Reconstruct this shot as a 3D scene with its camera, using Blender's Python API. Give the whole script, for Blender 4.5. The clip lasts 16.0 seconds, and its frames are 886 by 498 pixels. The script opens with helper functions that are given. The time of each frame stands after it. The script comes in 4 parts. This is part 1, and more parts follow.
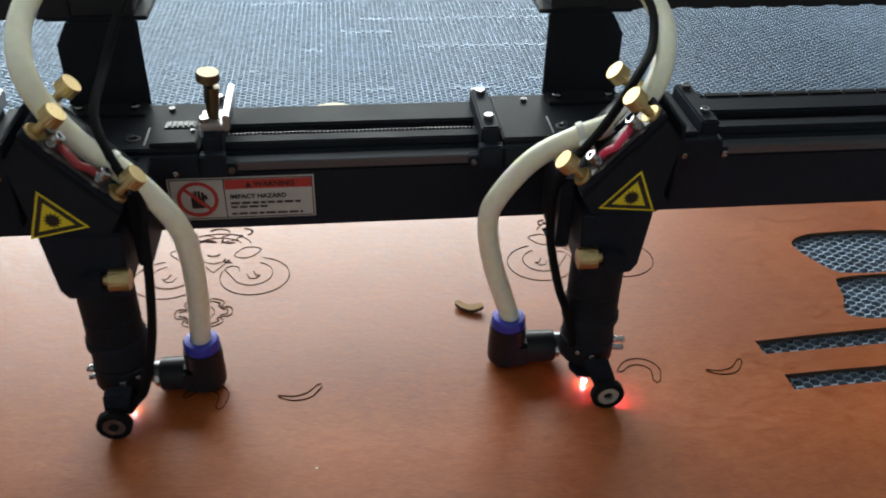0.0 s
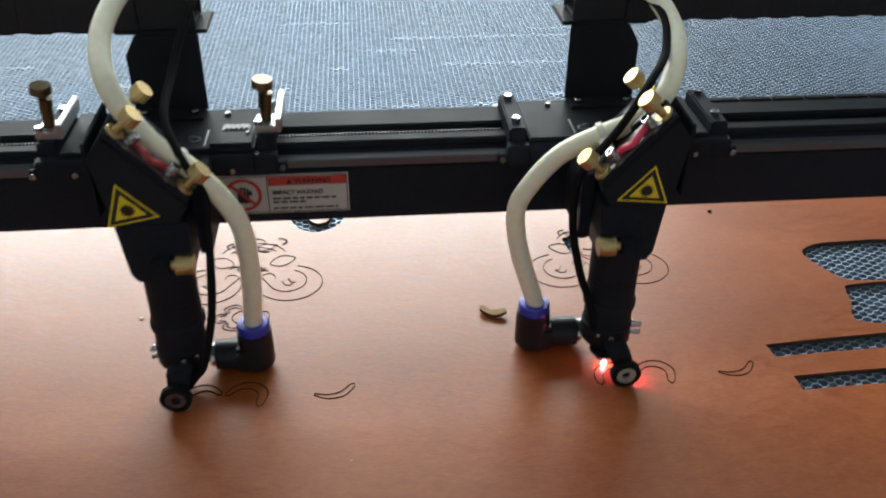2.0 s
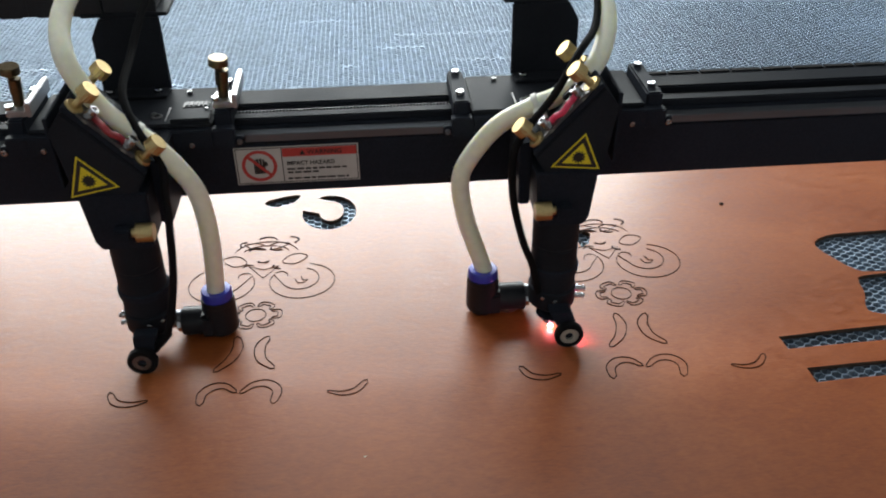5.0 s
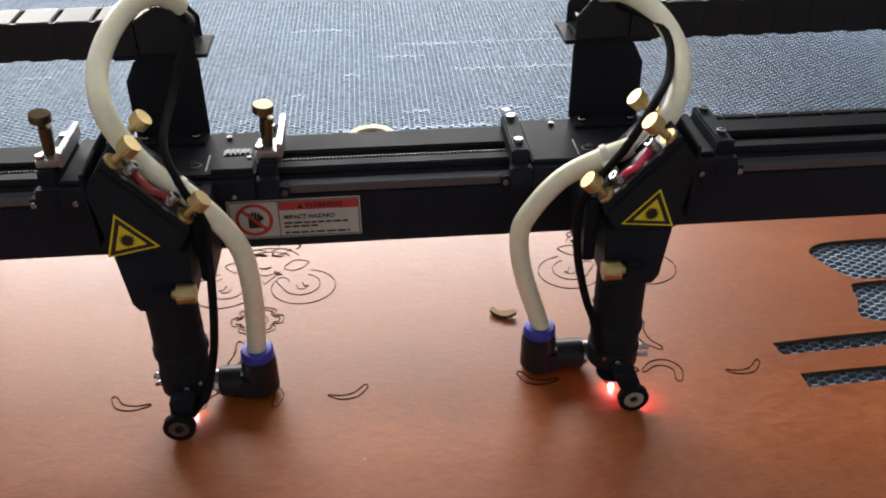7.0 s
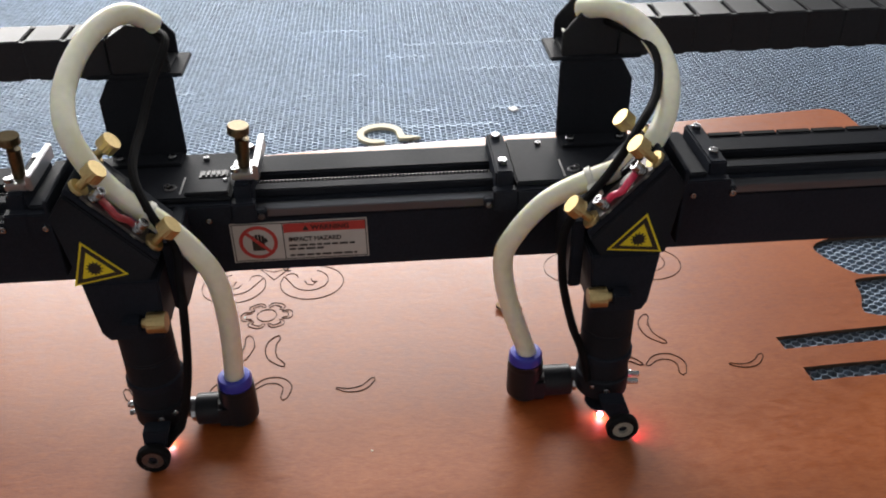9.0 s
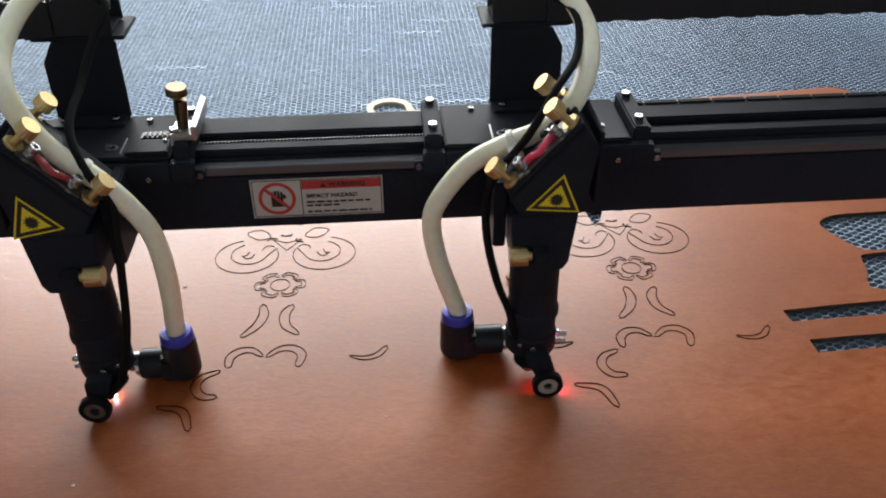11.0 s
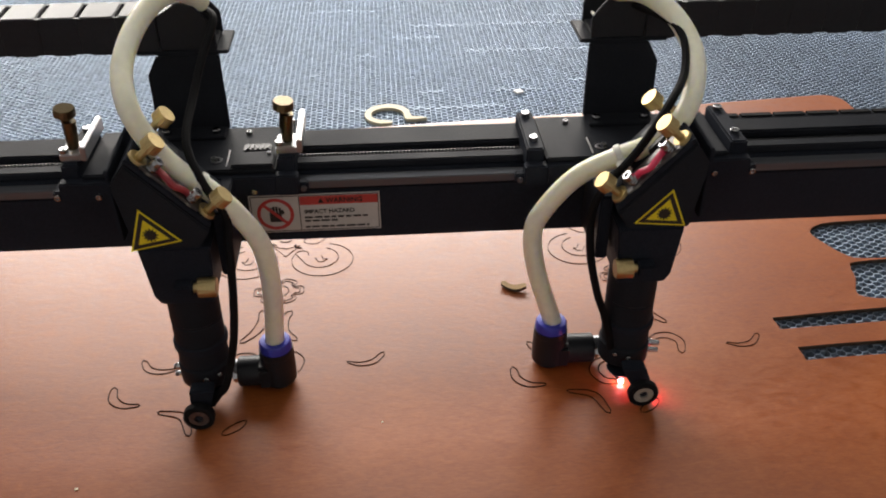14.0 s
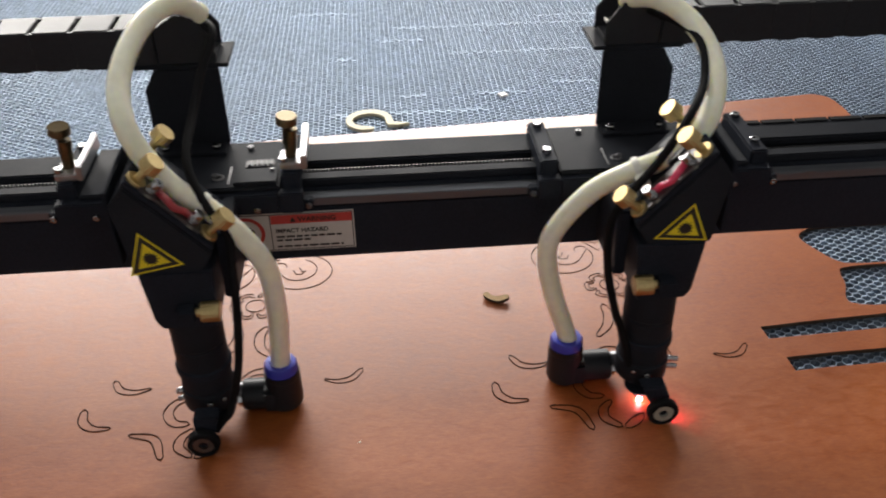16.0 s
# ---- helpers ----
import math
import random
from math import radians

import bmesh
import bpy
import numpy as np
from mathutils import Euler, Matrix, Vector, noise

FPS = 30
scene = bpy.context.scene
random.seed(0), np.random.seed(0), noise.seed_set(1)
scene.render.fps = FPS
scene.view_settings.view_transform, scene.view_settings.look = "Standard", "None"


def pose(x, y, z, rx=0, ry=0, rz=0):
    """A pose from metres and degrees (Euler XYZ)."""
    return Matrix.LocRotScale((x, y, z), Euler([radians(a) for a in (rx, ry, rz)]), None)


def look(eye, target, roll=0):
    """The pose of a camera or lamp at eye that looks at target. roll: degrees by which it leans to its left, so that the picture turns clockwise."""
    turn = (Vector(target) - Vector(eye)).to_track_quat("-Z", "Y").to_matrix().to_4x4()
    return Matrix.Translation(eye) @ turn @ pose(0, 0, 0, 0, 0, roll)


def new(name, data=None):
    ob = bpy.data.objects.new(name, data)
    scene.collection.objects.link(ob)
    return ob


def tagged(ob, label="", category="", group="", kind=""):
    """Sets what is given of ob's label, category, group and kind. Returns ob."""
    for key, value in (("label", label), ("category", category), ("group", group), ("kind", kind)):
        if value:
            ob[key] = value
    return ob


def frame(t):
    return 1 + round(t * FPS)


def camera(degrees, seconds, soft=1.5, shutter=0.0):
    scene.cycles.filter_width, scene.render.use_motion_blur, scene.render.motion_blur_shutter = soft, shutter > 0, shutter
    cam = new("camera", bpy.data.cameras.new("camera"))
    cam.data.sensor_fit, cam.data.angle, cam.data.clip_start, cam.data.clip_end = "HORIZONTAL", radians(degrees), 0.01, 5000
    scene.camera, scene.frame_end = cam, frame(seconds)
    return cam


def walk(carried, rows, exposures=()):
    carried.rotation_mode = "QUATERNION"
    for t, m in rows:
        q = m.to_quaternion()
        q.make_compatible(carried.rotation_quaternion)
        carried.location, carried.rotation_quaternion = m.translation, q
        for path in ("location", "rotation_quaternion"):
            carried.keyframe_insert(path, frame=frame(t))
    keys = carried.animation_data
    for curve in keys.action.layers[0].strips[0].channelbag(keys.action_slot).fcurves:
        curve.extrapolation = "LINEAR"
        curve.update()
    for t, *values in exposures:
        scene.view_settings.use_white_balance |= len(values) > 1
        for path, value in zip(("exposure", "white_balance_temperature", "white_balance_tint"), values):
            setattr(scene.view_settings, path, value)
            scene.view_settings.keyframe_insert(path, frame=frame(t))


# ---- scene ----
cam = camera(53.0, 16.0, soft=2.0, shutter=0.4)
PATH = [
    (0.0, pose(0.0412, -0.3469, 0.3347, 55.15, -1.30, -6.30)),
    (0.5, pose(0.0422, -0.3523, 0.3368, 55.49, -0.92, -5.90)),
    (1.0, pose(0.0444, -0.3619, 0.3397, 55.80, -0.25, -5.61)),
    (1.5, pose(0.0413, -0.3651, 0.3405, 55.98, -0.52, -5.67)),
    (2.0, pose(0.0338, -0.3735, 0.3483, 56.09, -0.61, -5.33)),
    (2.5, pose(0.0332, -0.3771, 0.3453, 56.33, -0.65, -5.42)),
    (3.0, pose(0.0354, -0.3745, 0.3459, 56.21, -0.66, -5.78)),
    (3.5, pose(0.0365, -0.3715, 0.3446, 55.79, -0.36, -5.72)),
    (6.0, pose(0.0346, -0.3772, 0.3526, 55.85, 0.61, -4.75)),
    (6.5, pose(0.0348, -0.3787, 0.3522, 56.12, 0.43, -4.92)),
    (7.0, pose(0.0346, -0.3822, 0.3544, 56.25, 0.33, -4.96)),
    (7.5, pose(0.0340, -0.3811, 0.3566, 56.41, 0.28, -4.80)),
    (8.0, pose(0.0370, -0.3813, 0.3552, 56.45, 0.54, -4.63)),
    (8.5, pose(0.0374, -0.3859, 0.3550, 56.51, 0.79, -4.44)),
    (11.0, pose(0.0278, -0.3997, 0.3534, 55.23, 0.32, -4.19)),
    (11.5, pose(0.0241, -0.4009, 0.3526, 54.89, -0.12, -3.90)),
    (12.0, pose(0.0187, -0.4025, 0.3496, 54.58, -0.35, -3.45)),
    (12.5, pose(0.0208, -0.3937, 0.3559, 54.77, -0.34, -3.84)),
    (13.0, pose(0.0264, -0.3930, 0.3647, 55.04, -0.22, -4.29)),
    (13.5, pose(0.0275, -0.3978, 0.3626, 55.21, 0.02, -4.25)),
    (14.0, pose(0.0292, -0.4044, 0.3650, 55.04, 0.13, -4.16)),
    (14.5, pose(0.0313, -0.4036, 0.3623, 55.14, 0.28, -4.28)),
    (15.0, pose(0.0351, -0.3990, 0.3650, 54.96, 0.72, -4.60)),
    (15.5, pose(0.0387, -0.3944, 0.3617, 55.13, 0.87, -4.82)),
    (16.0, pose(0.0412, -0.3882, 0.3644, 54.84, 0.64, -4.80)),
]
walk(cam, PATH, exposures=[(0.0, -0.1, 6500, 3), (1.0, 0.0, 6500, 4), (3.5, 0.0, 6500, 4), (6.0, 0.0, 6450, 9), (7.0, 0.0, 7000, 13), (8.5, 0.0, 6950, 13), (11.0, 0.0, 6600, 9), (12.0, -0.12, 6600, 6), (13.5, 0.0, 7050, 13), (15.0, -0.05, 7500, 14), (16.0, 0.0, 7100, 13)])

# seconds, how far the left and the right head stand along the beam, how far the beam stands from the front
TRAVEL = [
    (0.0, 0.0578, 0.0607, 0.02),
    (0.3, 0.0665, 0.069, 0.026),
    (0.5, 0.063, 0.0662, 0.0308),
    (0.8, 0.078, 0.081, 0.0278),
    (1.0, 0.0804, 0.0839, 0.0316),
    (1.3, 0.0725, 0.0753, 0.0415),
    (1.5, 0.0592, 0.0618, 0.0383),
    (1.8, 0.0578, 0.06, 0.0273),
    (2.0, 0.0622, 0.0656, 0.0356),
    (2.3, 0.078, 0.081, 0.0847),
    (2.5, 0.0792, 0.083, 0.0699),
    (2.8, 0.0773, 0.0802, 0.0553),
    (3.0, 0.0659, 0.0693, 0.0505),
    (3.3, 0.0715, 0.0742, 0.0638),
    (3.5, 0.0717, 0.0751, 0.0718),
    (3.7, 0.073, 0.0758, 0.079),
    (5.8, 0.0093, 0.0117, 0.0338),
    (6.0, 0.045, 0.0463, 0.0005),
    (6.3, 0.0593, 0.0616, -0.0002),
    (6.5, 0.0491, 0.0511, 0.0016),
    (6.8, 0.053, 0.055, 0.0105),
    (7.0, 0.0574, 0.0597, 0.0153),
    (7.3, 0.05, 0.0519, 0.0225),
    (7.5, 0.04, 0.0417, 0.009),
    (7.8, 0.0483, 0.0501, -0.004),
    (8.0, 0.0525, 0.0544, -0.0069),
    (8.3, 0.026, 0.027, -0.0075),
    (8.5, 0.0294, 0.0303, -0.0098),
    (8.7, 0.043, 0.0446, -0.0125),
    (10.8, 0.0095, 0.0116, -0.0037),
    (11.0, 0.0, 0.0, 0.0),
    (11.3, -0.003, -0.0031, 0.01),
    (11.5, -0.0051, -0.0049, 0.0134),
    (11.8, 0.0625, 0.0649, -0.0192),
    (12.0, 0.0767, 0.0798, -0.0179),
    (12.3, 0.0695, 0.0721, -0.0172),
    (12.5, 0.0602, 0.0621, -0.0201),
    (12.8, 0.0638, 0.0662, -0.0107),
    (13.0, 0.0546, 0.0561, -0.0113),
    (13.3, 0.0605, 0.0628, -0.0267),
    (13.5, 0.0665, 0.0681, -0.0298),
    (13.8, 0.0783, 0.0813, -0.0242),
    (14.0, 0.0562, 0.0576, -0.0059),
    (14.3, 0.0558, 0.0579, -0.016),
    (14.5, 0.0603, 0.062, -0.0282),
    (14.8, 0.076, 0.0789, -0.0182),
    (15.0, 0.0762, 0.0784, -0.0192),
    (15.3, 0.066, 0.0685, -0.0238),
    (15.5, 0.0605, 0.0621, -0.0151),
    (15.8, 0.0605, 0.0628, -0.01),
    (16.0, 0.0742, 0.0762, -0.0102),
]

# ---- light ----
world = bpy.data.worlds.new("room_air")
scene.world = world
world.use_nodes = True
world.node_tree.nodes["Background"].inputs[0].default_value = (0.72, 0.82, 1.0, 1)
world.node_tree.nodes["Background"].inputs[1].default_value = 0.25


def area_lamp(name, eye, target, sx, sy, watts, colour):
    data = bpy.data.lights.new(name, "AREA")
    data.shape, data.size, data.size_y, data.energy, data.color = "RECTANGLE", sx, sy, watts, colour
    ob = new(name, data)
    ob.matrix_world = look(eye, target)
    return ob


# a weak unseen fill added overhead, and the daylight from the hall's window behind the machine, low enough to shine in
# under the beam
area_lamp("overhead_fill", (0.0, 0.70, 1.50), (0.0, 0.05, 0.0), 0.9, 0.45, 1.2, (1.0, 0.94, 0.86))
area_lamp("window_daylight", (-0.45, 2.985, 1.335), (-0.45, 0.0, 1.335), 3.3, 1.02, 218, (0.95, 0.975, 0.985))

# ---- materials ----


def mat(name, colour, rough=0.5, metal=0.0, vary=0.15, grain=60.0, bump=0.1, emit=None, coat=0.0, spec=0.5, stretch=(1, 1, 1), sub=0.0):
    """A material of one base colour with stains and grain at two sizes, uneven gloss and fine relief."""
    m = bpy.data.materials.new(name)
    m.use_nodes = True
    nt, b = m.node_tree, m.node_tree.nodes["Principled BSDF"]
    b.inputs["Roughness"].default_value, b.inputs["Metallic"].default_value = rough, metal
    b.inputs["Specular IOR Level"].default_value = spec
    b.inputs["Coat Weight"].default_value = coat
    if emit:
        b.inputs["Base Color"].default_value = (*colour, 1)
        b.inputs["Emission Color"].default_value, b.inputs["Emission Strength"].default_value = (*emit[0], 1), emit[1]
        return m
    co = nt.nodes.new("ShaderNodeTexCoord")
    mp = nt.nodes.new("ShaderNodeMapping")
    mp.inputs["Scale"].default_value = stretch
    nt.links.new(co.outputs["Object"], mp.inputs[0])
    mixes = []
    for scale, detail in ((grain * 0.12, 3.0), (grain * 6.0, 6.0)):
        n = nt.nodes.new("ShaderNodeTexNoise")
        n.inputs["Scale"].default_value, n.inputs["Detail"].default_value = scale, detail
        nt.links.new(mp.outputs[0], n.inputs["Vector"])
        mixes.append(n)
    add = nt.nodes.new("ShaderNodeMath")
    add.operation = "ADD"
    nt.links.new(mixes[0].outputs[0], add.inputs[0])
    nt.links.new(mixes[1].outputs[0], add.inputs[1])
    ramp = nt.nodes.new("ShaderNodeMapRange")
    ramp.inputs[1].default_value, ramp.inputs[2].default_value = 0.7, 1.3
    ramp.inputs[3].default_value, ramp.inputs[4].default_value = 1 - vary, 1 + vary
    nt.links.new(add.outputs[0], ramp.inputs[0])
    mul = nt.nodes.new("ShaderNodeVectorMath")
    mul.operation = "SCALE"
    mul.inputs[0].default_value = colour
    nt.links.new(ramp.outputs[0], mul.inputs["Scale"])
    nt.links.new(mul.outputs[0], b.inputs["Base Color"])
    rr = nt.nodes.new("ShaderNodeMapRange")
    rr.inputs[1].default_value, rr.inputs[2].default_value = 0.3, 0.7
    rr.inputs[3].default_value, rr.inputs[4].default_value = max(rough - 0.08, 0.02), min(rough + 0.08, 1)
    nt.links.new(mixes[0].outputs[0], rr.inputs[0])
    nt.links.new(rr.outputs[0], b.inputs["Roughness"])
    if bump:
        bp = nt.nodes.new("ShaderNodeBump")
        bp.inputs["Strength"].default_value, bp.inputs["Distance"].default_value = bump, 0.0005
        nt.links.new(mixes[1].outputs[0], bp.inputs["Height"])
        nt.links.new(bp.outputs[0], b.inputs["Normal"])
        if coat:
            nt.links.new(bp.outputs[0], b.inputs["Coat Normal"])
            b.inputs["Coat Roughness"].default_value = 0.24
    if sub:
        b.inputs["Subsurface Weight"].default_value, b.inputs["Subsurface Radius"].default_value = sub, (0.008, 0.007, 0.004)
    return m




def board_material():
    """Brown coated fibreboard: blotches, short lengthwise fibres and a slightly rippled gloss."""
    m = bpy.data.materials.new("brown_board")
    m.use_nodes = True
    nt, b = m.node_tree, m.node_tree.nodes["Principled BSDF"]
    co = nt.nodes.new("ShaderNodeTexCoord")

    def grain(scale, detail, stretch, twist):
        mp = nt.nodes.new("ShaderNodeMapping")
        mp.inputs["Scale"].default_value = stretch
        nt.links.new(co.outputs["Object"], mp.inputs[0])
        n = nt.nodes.new("ShaderNodeTexNoise")
        n.inputs["Scale"].default_value, n.inputs["Detail"].default_value, n.inputs["Distortion"].default_value = scale, detail, twist
        nt.links.new(mp.outputs[0], n.inputs["Vector"])
        return n.outputs[0]

    def mixed(a, b, wa, wb):
        n = nt.nodes.new("ShaderNodeMath")
        n.operation = "MULTIPLY"
        n.inputs[1].default_value = wa
        nt.links.new(a, n.inputs[0])
        k = nt.nodes.new("ShaderNodeMath")
        k.operation = "MULTIPLY_ADD"
        k.inputs[1].default_value = wb
        nt.links.new(b, k.inputs[0])
        nt.links.new(n.outputs[0], k.inputs[2])
        return k.outputs[0]

    blotch, ripple, fibre = grain(11, 3, (0.7, 1, 1), 0.6), grain(230, 5, (0.45, 1, 1), 0.6), grain(820, 5, (0.30, 1, 1), 0.3)
    tone = nt.nodes.new("ShaderNodeValToRGB")
    for e, (at, c) in zip((tone.color_ramp.elements[0], tone.color_ramp.elements.new(0.5), tone.color_ramp.elements[-1]), ((0.35, (0.222, 0.048, 0.0085)), (0.5, (0.307, 0.074, 0.0138)), (0.65, (0.388, 0.106, 0.0230)))):
        e.position, e.color = at, (*c, 1)
    nt.links.new(mixed(mixed(blotch, ripple, 0.42, 0.30), fibre, 1.0, 0.28), tone.inputs[0])
    nt.links.new(tone.outputs[0], b.inputs["Base Color"])
    rough = nt.nodes.new("ShaderNodeMapRange")
    rough.inputs[1].default_value, rough.inputs[2].default_value, rough.inputs[3].default_value, rough.inputs[4].default_value = 0.3, 0.7, 0.36, 0.54
    nt.links.new(ripple, rough.inputs[0])
    nt.links.new(rough.outputs[0], b.inputs["Roughness"])
    bp = nt.nodes.new("ShaderNodeBump")
    bp.inputs["Strength"].default_value, bp.inputs["Distance"].default_value = 0.24, 0.0006
    nt.links.new(mixed(ripple, fibre, 0.6, 0.4), bp.inputs["Height"])
    nt.links.new(bp.outputs[0], b.inputs["Normal"])
    b.inputs["Coat Weight"].default_value, b.inputs["Coat Roughness"].default_value = 0.28, 0.2
    nt.links.new(bp.outputs[0], b.inputs["Coat Normal"])
    return m


BOARD = board_material()
BOARD_EDGE = mat("charred_edge", (0.06, 0.035, 0.022), 0.8, vary=0.3)
CHAR = mat("burnt_kerf", (0.018, 0.009, 0.006), 0.9, vary=0.3, grain=400, spec=0.1)
COMB = mat("honeycomb_steel", (0.37, 0.45, 0.545), 0.62, metal=0.72, vary=0.3, grain=25)
TRAY = mat("tray_steel", (0.16, 0.19, 0.20), 0.42, metal=0.5, vary=0.25, grain=30)
CONCRETE = mat("dark_concrete", (0.12, 0.12, 0.12), 0.8, vary=0.2, grain=8)
BLACK = mat("black_anodised", (0.020, 0.023, 0.031), 0.48, spec=0.03, vary=0.2, grain=120, bump=0.12)
SATIN = mat("black_powder_coat", (0.020, 0.022, 0.027), 0.50, spec=0.03, vary=0.2, grain=220, bump=0.2)
PLASTIC = mat("black_plastic", (0.018, 0.019, 0.023), 0.42, spec=0.2, vary=0.15, grain=90, bump=0.05)
RUBBER = mat("black_rubber", (0.009, 0.009, 0.010), 0.7, spec=0.08, vary=0.2, grain=200, bump=0.2)
STEEL = mat("steel", (0.42, 0.42, 0.43), 0.26, metal=1.0, vary=0.12, grain=150, bump=0.05)
ALU = mat("bare_aluminium", (0.40, 0.40, 0.41), 0.42, metal=1.0, vary=0.1, grain=100, stretch=(0.1, 1, 1))
DARK_STEEL = mat("oiled_steel", (0.20, 0.20, 0.21), 0.35, metal=1.0, vary=0.2, grain=200)
DULL = mat("dull_plate", (0.16, 0.15, 0.15), 0.45, metal=0.9, vary=0.35, grain=120, bump=0.2)
STRIP = mat("worn_aluminium", (0.15, 0.16, 0.18), 0.45, metal=0.9, vary=0.25, grain=40, stretch=(0.05, 1, 1))
BRASS = mat("brass", (0.54, 0.41, 0.20), 0.48, metal=1.0, vary=0.12, grain=120, bump=0.05)
HOSE = mat("milky_hose", (0.93, 0.91, 0.74), 0.32, vary=0.06, grain=40, bump=0.03, sub=0.8)
BLUE = mat("blue_plastic", (0.035, 0.045, 0.42), 0.35, vary=0.1)
YELLOW = mat("yellow_vinyl", (0.80, 0.66, 0.03), 0.4, vary=0.06)
INK = mat("black_print", (0.012, 0.012, 0.012), 0.5, vary=0.1)
WHITE = mat("white_vinyl", (0.50, 0.50, 0.48), 0.45, vary=0.06)
RED = mat("red_print", (0.46, 0.045, 0.04), 0.45, vary=0.08)
TIE = mat("white_nylon", (0.74, 0.73, 0.66), 0.4, vary=0.05)
BRONZE = mat("dark_brass", (0.17, 0.13, 0.075), 0.35, metal=1.0, vary=0.2, grain=120)
HUB = mat("grey_hub", (0.40, 0.39, 0.33), 0.45, metal=0.2, vary=0.15)
WOOD_CHIP = mat("cut_wood", (0.60, 0.40, 0.20), 0.6, vary=0.2, grain=150)
WOOD_RAW = mat("raw_wood", (0.74, 0.66, 0.47), 0.6, vary=0.15, grain=150)
PAPER = mat("white_scrap", (0.8, 0.8, 0.8), 0.6, vary=0.05)
WALLS = mat("pale_wall", (0.56, 0.57, 0.58), 0.8, vary=0.05, grain=3)
SPARK = mat("spark", (1, 1, 1), 0.5, emit=((1.0, 0.58, 0.70), 110.0))
SPARK_RED = mat("red_spark", (1, 1, 1), 0.5, emit=((1.0, 0.30, 0.36), 130.0))
POINTER_GLOW = mat("pointer_glow", (1, 0.1, 0.1), 0.5, emit=((1.0, 0.06, 0.24), 480.0))
REDDARK = mat("dark_red_plastic", (0.33, 0.035, 0.045), 0.35, vary=0.15)
REDGLASS = mat("red_plastic", (0.75, 0.05, 0.12), 0.3, vary=0.1)

# ---- building blocks ----


def part(name, bm, material, parent=None, label="", smooth=True):
    """Links a bmesh as one mesh object under a thing or a part."""
    me = bpy.data.meshes.new(name)
    bmesh.ops.recalc_face_normals(bm, faces=bm.faces)
    bm.to_mesh(me)
    bm.free()
    me.materials.append(material)
    if smooth:
        me.shade_smooth()
        me.set_sharp_from_angle(angle=radians(35))
    ob = new(name, me)
    if parent:
        ob.parent = parent
    if label:
        tagged(ob, label)
    return ob


def empty(name, label, category, group="", kind="", at=(0, 0, 0)):
    ob = new(name)
    ob.empty_display_size = 0.02
    ob.location = at
    return tagged(ob, label, category, group, kind)


def bevelled(bm, size, segments=2):
    if size:
        edges = [e for e in bm.edges if len(e.link_faces) == 2 and e.calc_face_angle(0) > 0.6]
        bmesh.ops.bevel(bm, geom=edges, offset=size, segments=segments, affect="EDGES", clamp_overlap=True)
    return bm


def box(x0, x1, y0, y1, z0, z1, bevel=0.0006, m=None):
    bm = bmesh.new()
    bmesh.ops.create_cube(bm, size=1)
    bmesh.ops.scale(bm, vec=(abs(x1 - x0), y1 - y0, z1 - z0), verts=bm.verts)
    bmesh.ops.translate(bm, vec=((x0 + x1) / 2, (y0 + y1) / 2, (z0 + z1) / 2), verts=bm.verts)
    bevelled(bm, bevel)
    if m:
        bmesh.ops.transform(bm, matrix=m, verts=bm.verts)
    return bm


def along(a, b):
    """The pose that sends the z axis from a towards b."""
    a, b = Vector(a), Vector(b)
    return Matrix.Translation(a) @ (b - a).to_track_quat("Z", "Y").to_matrix().to_4x4()


def lathe(profile, m=None, n=28, flutes=0.0):
    """A turned body: (radius, height) pairs about z; flutes: depth of knurling."""
    bm = bmesh.new()
    rings = []
    for r, z, *f in profile:
        k = flutes if f else 0.0
        rings.append([bm.verts.new(((r - k * (i % 2)) * math.cos(2 * math.pi * i / n), (r - k * (i % 2)) * math.sin(2 * math.pi * i / n), z)) for i in range(n)])
    for a, b in zip(rings, rings[1:]):
        for i in range(n):
            bm.faces.new((a[i], a[(i + 1) % n], b[(i + 1) % n], b[i]))
    bm.faces.new(rings[0])
    bm.faces.new(rings[-1])
    if m:
        bmesh.ops.transform(bm, matrix=m, verts=bm.verts)
    return bm


def ring(r_out, r_in, depth, m=None, n=32, soft=0.0008):
    """A ring about z with rounded rims."""
    bm = bmesh.new()
    prof = [(r_in, 0.0), (r_in, depth), (r_out - soft, depth), (r_out, depth - soft), (r_out, soft), (r_out - soft, 0.0)]
    rings = [[bm.verts.new((r * math.cos(2 * math.pi * i / n), r * math.sin(2 * math.pi * i / n), z)) for i in range(n)] for r, z in prof]
    for k in range(len(prof)):
        a, b = rings[k], rings[(k + 1) % len(prof)]
        for i in range(n):
            bm.faces.new((a[i], a[(i + 1) % n], b[(i + 1) % n], b[i]))
    if m:
        bmesh.ops.transform(bm, matrix=m, verts=bm.verts)
    return bm


def glide(points, steps=6):
    """Catmull-Rom points through the given ones."""
    p = [Vector(q) for q in points]
    p = [2 * p[0] - p[1], *p, 2 * p[-1] - p[-2]]
    out = []
    for a, b, c, d in zip(p, p[1:], p[2:], p[3:]):
        for k in range(steps):
            t = k / steps
            out.append(0.5 * (2 * b + (c - a) * t + (2 * a - 5 * b + 4 * c - d) * t * t + (3 * b - a - 3 * c + d) * t ** 3))
    return out + [p[-2]]


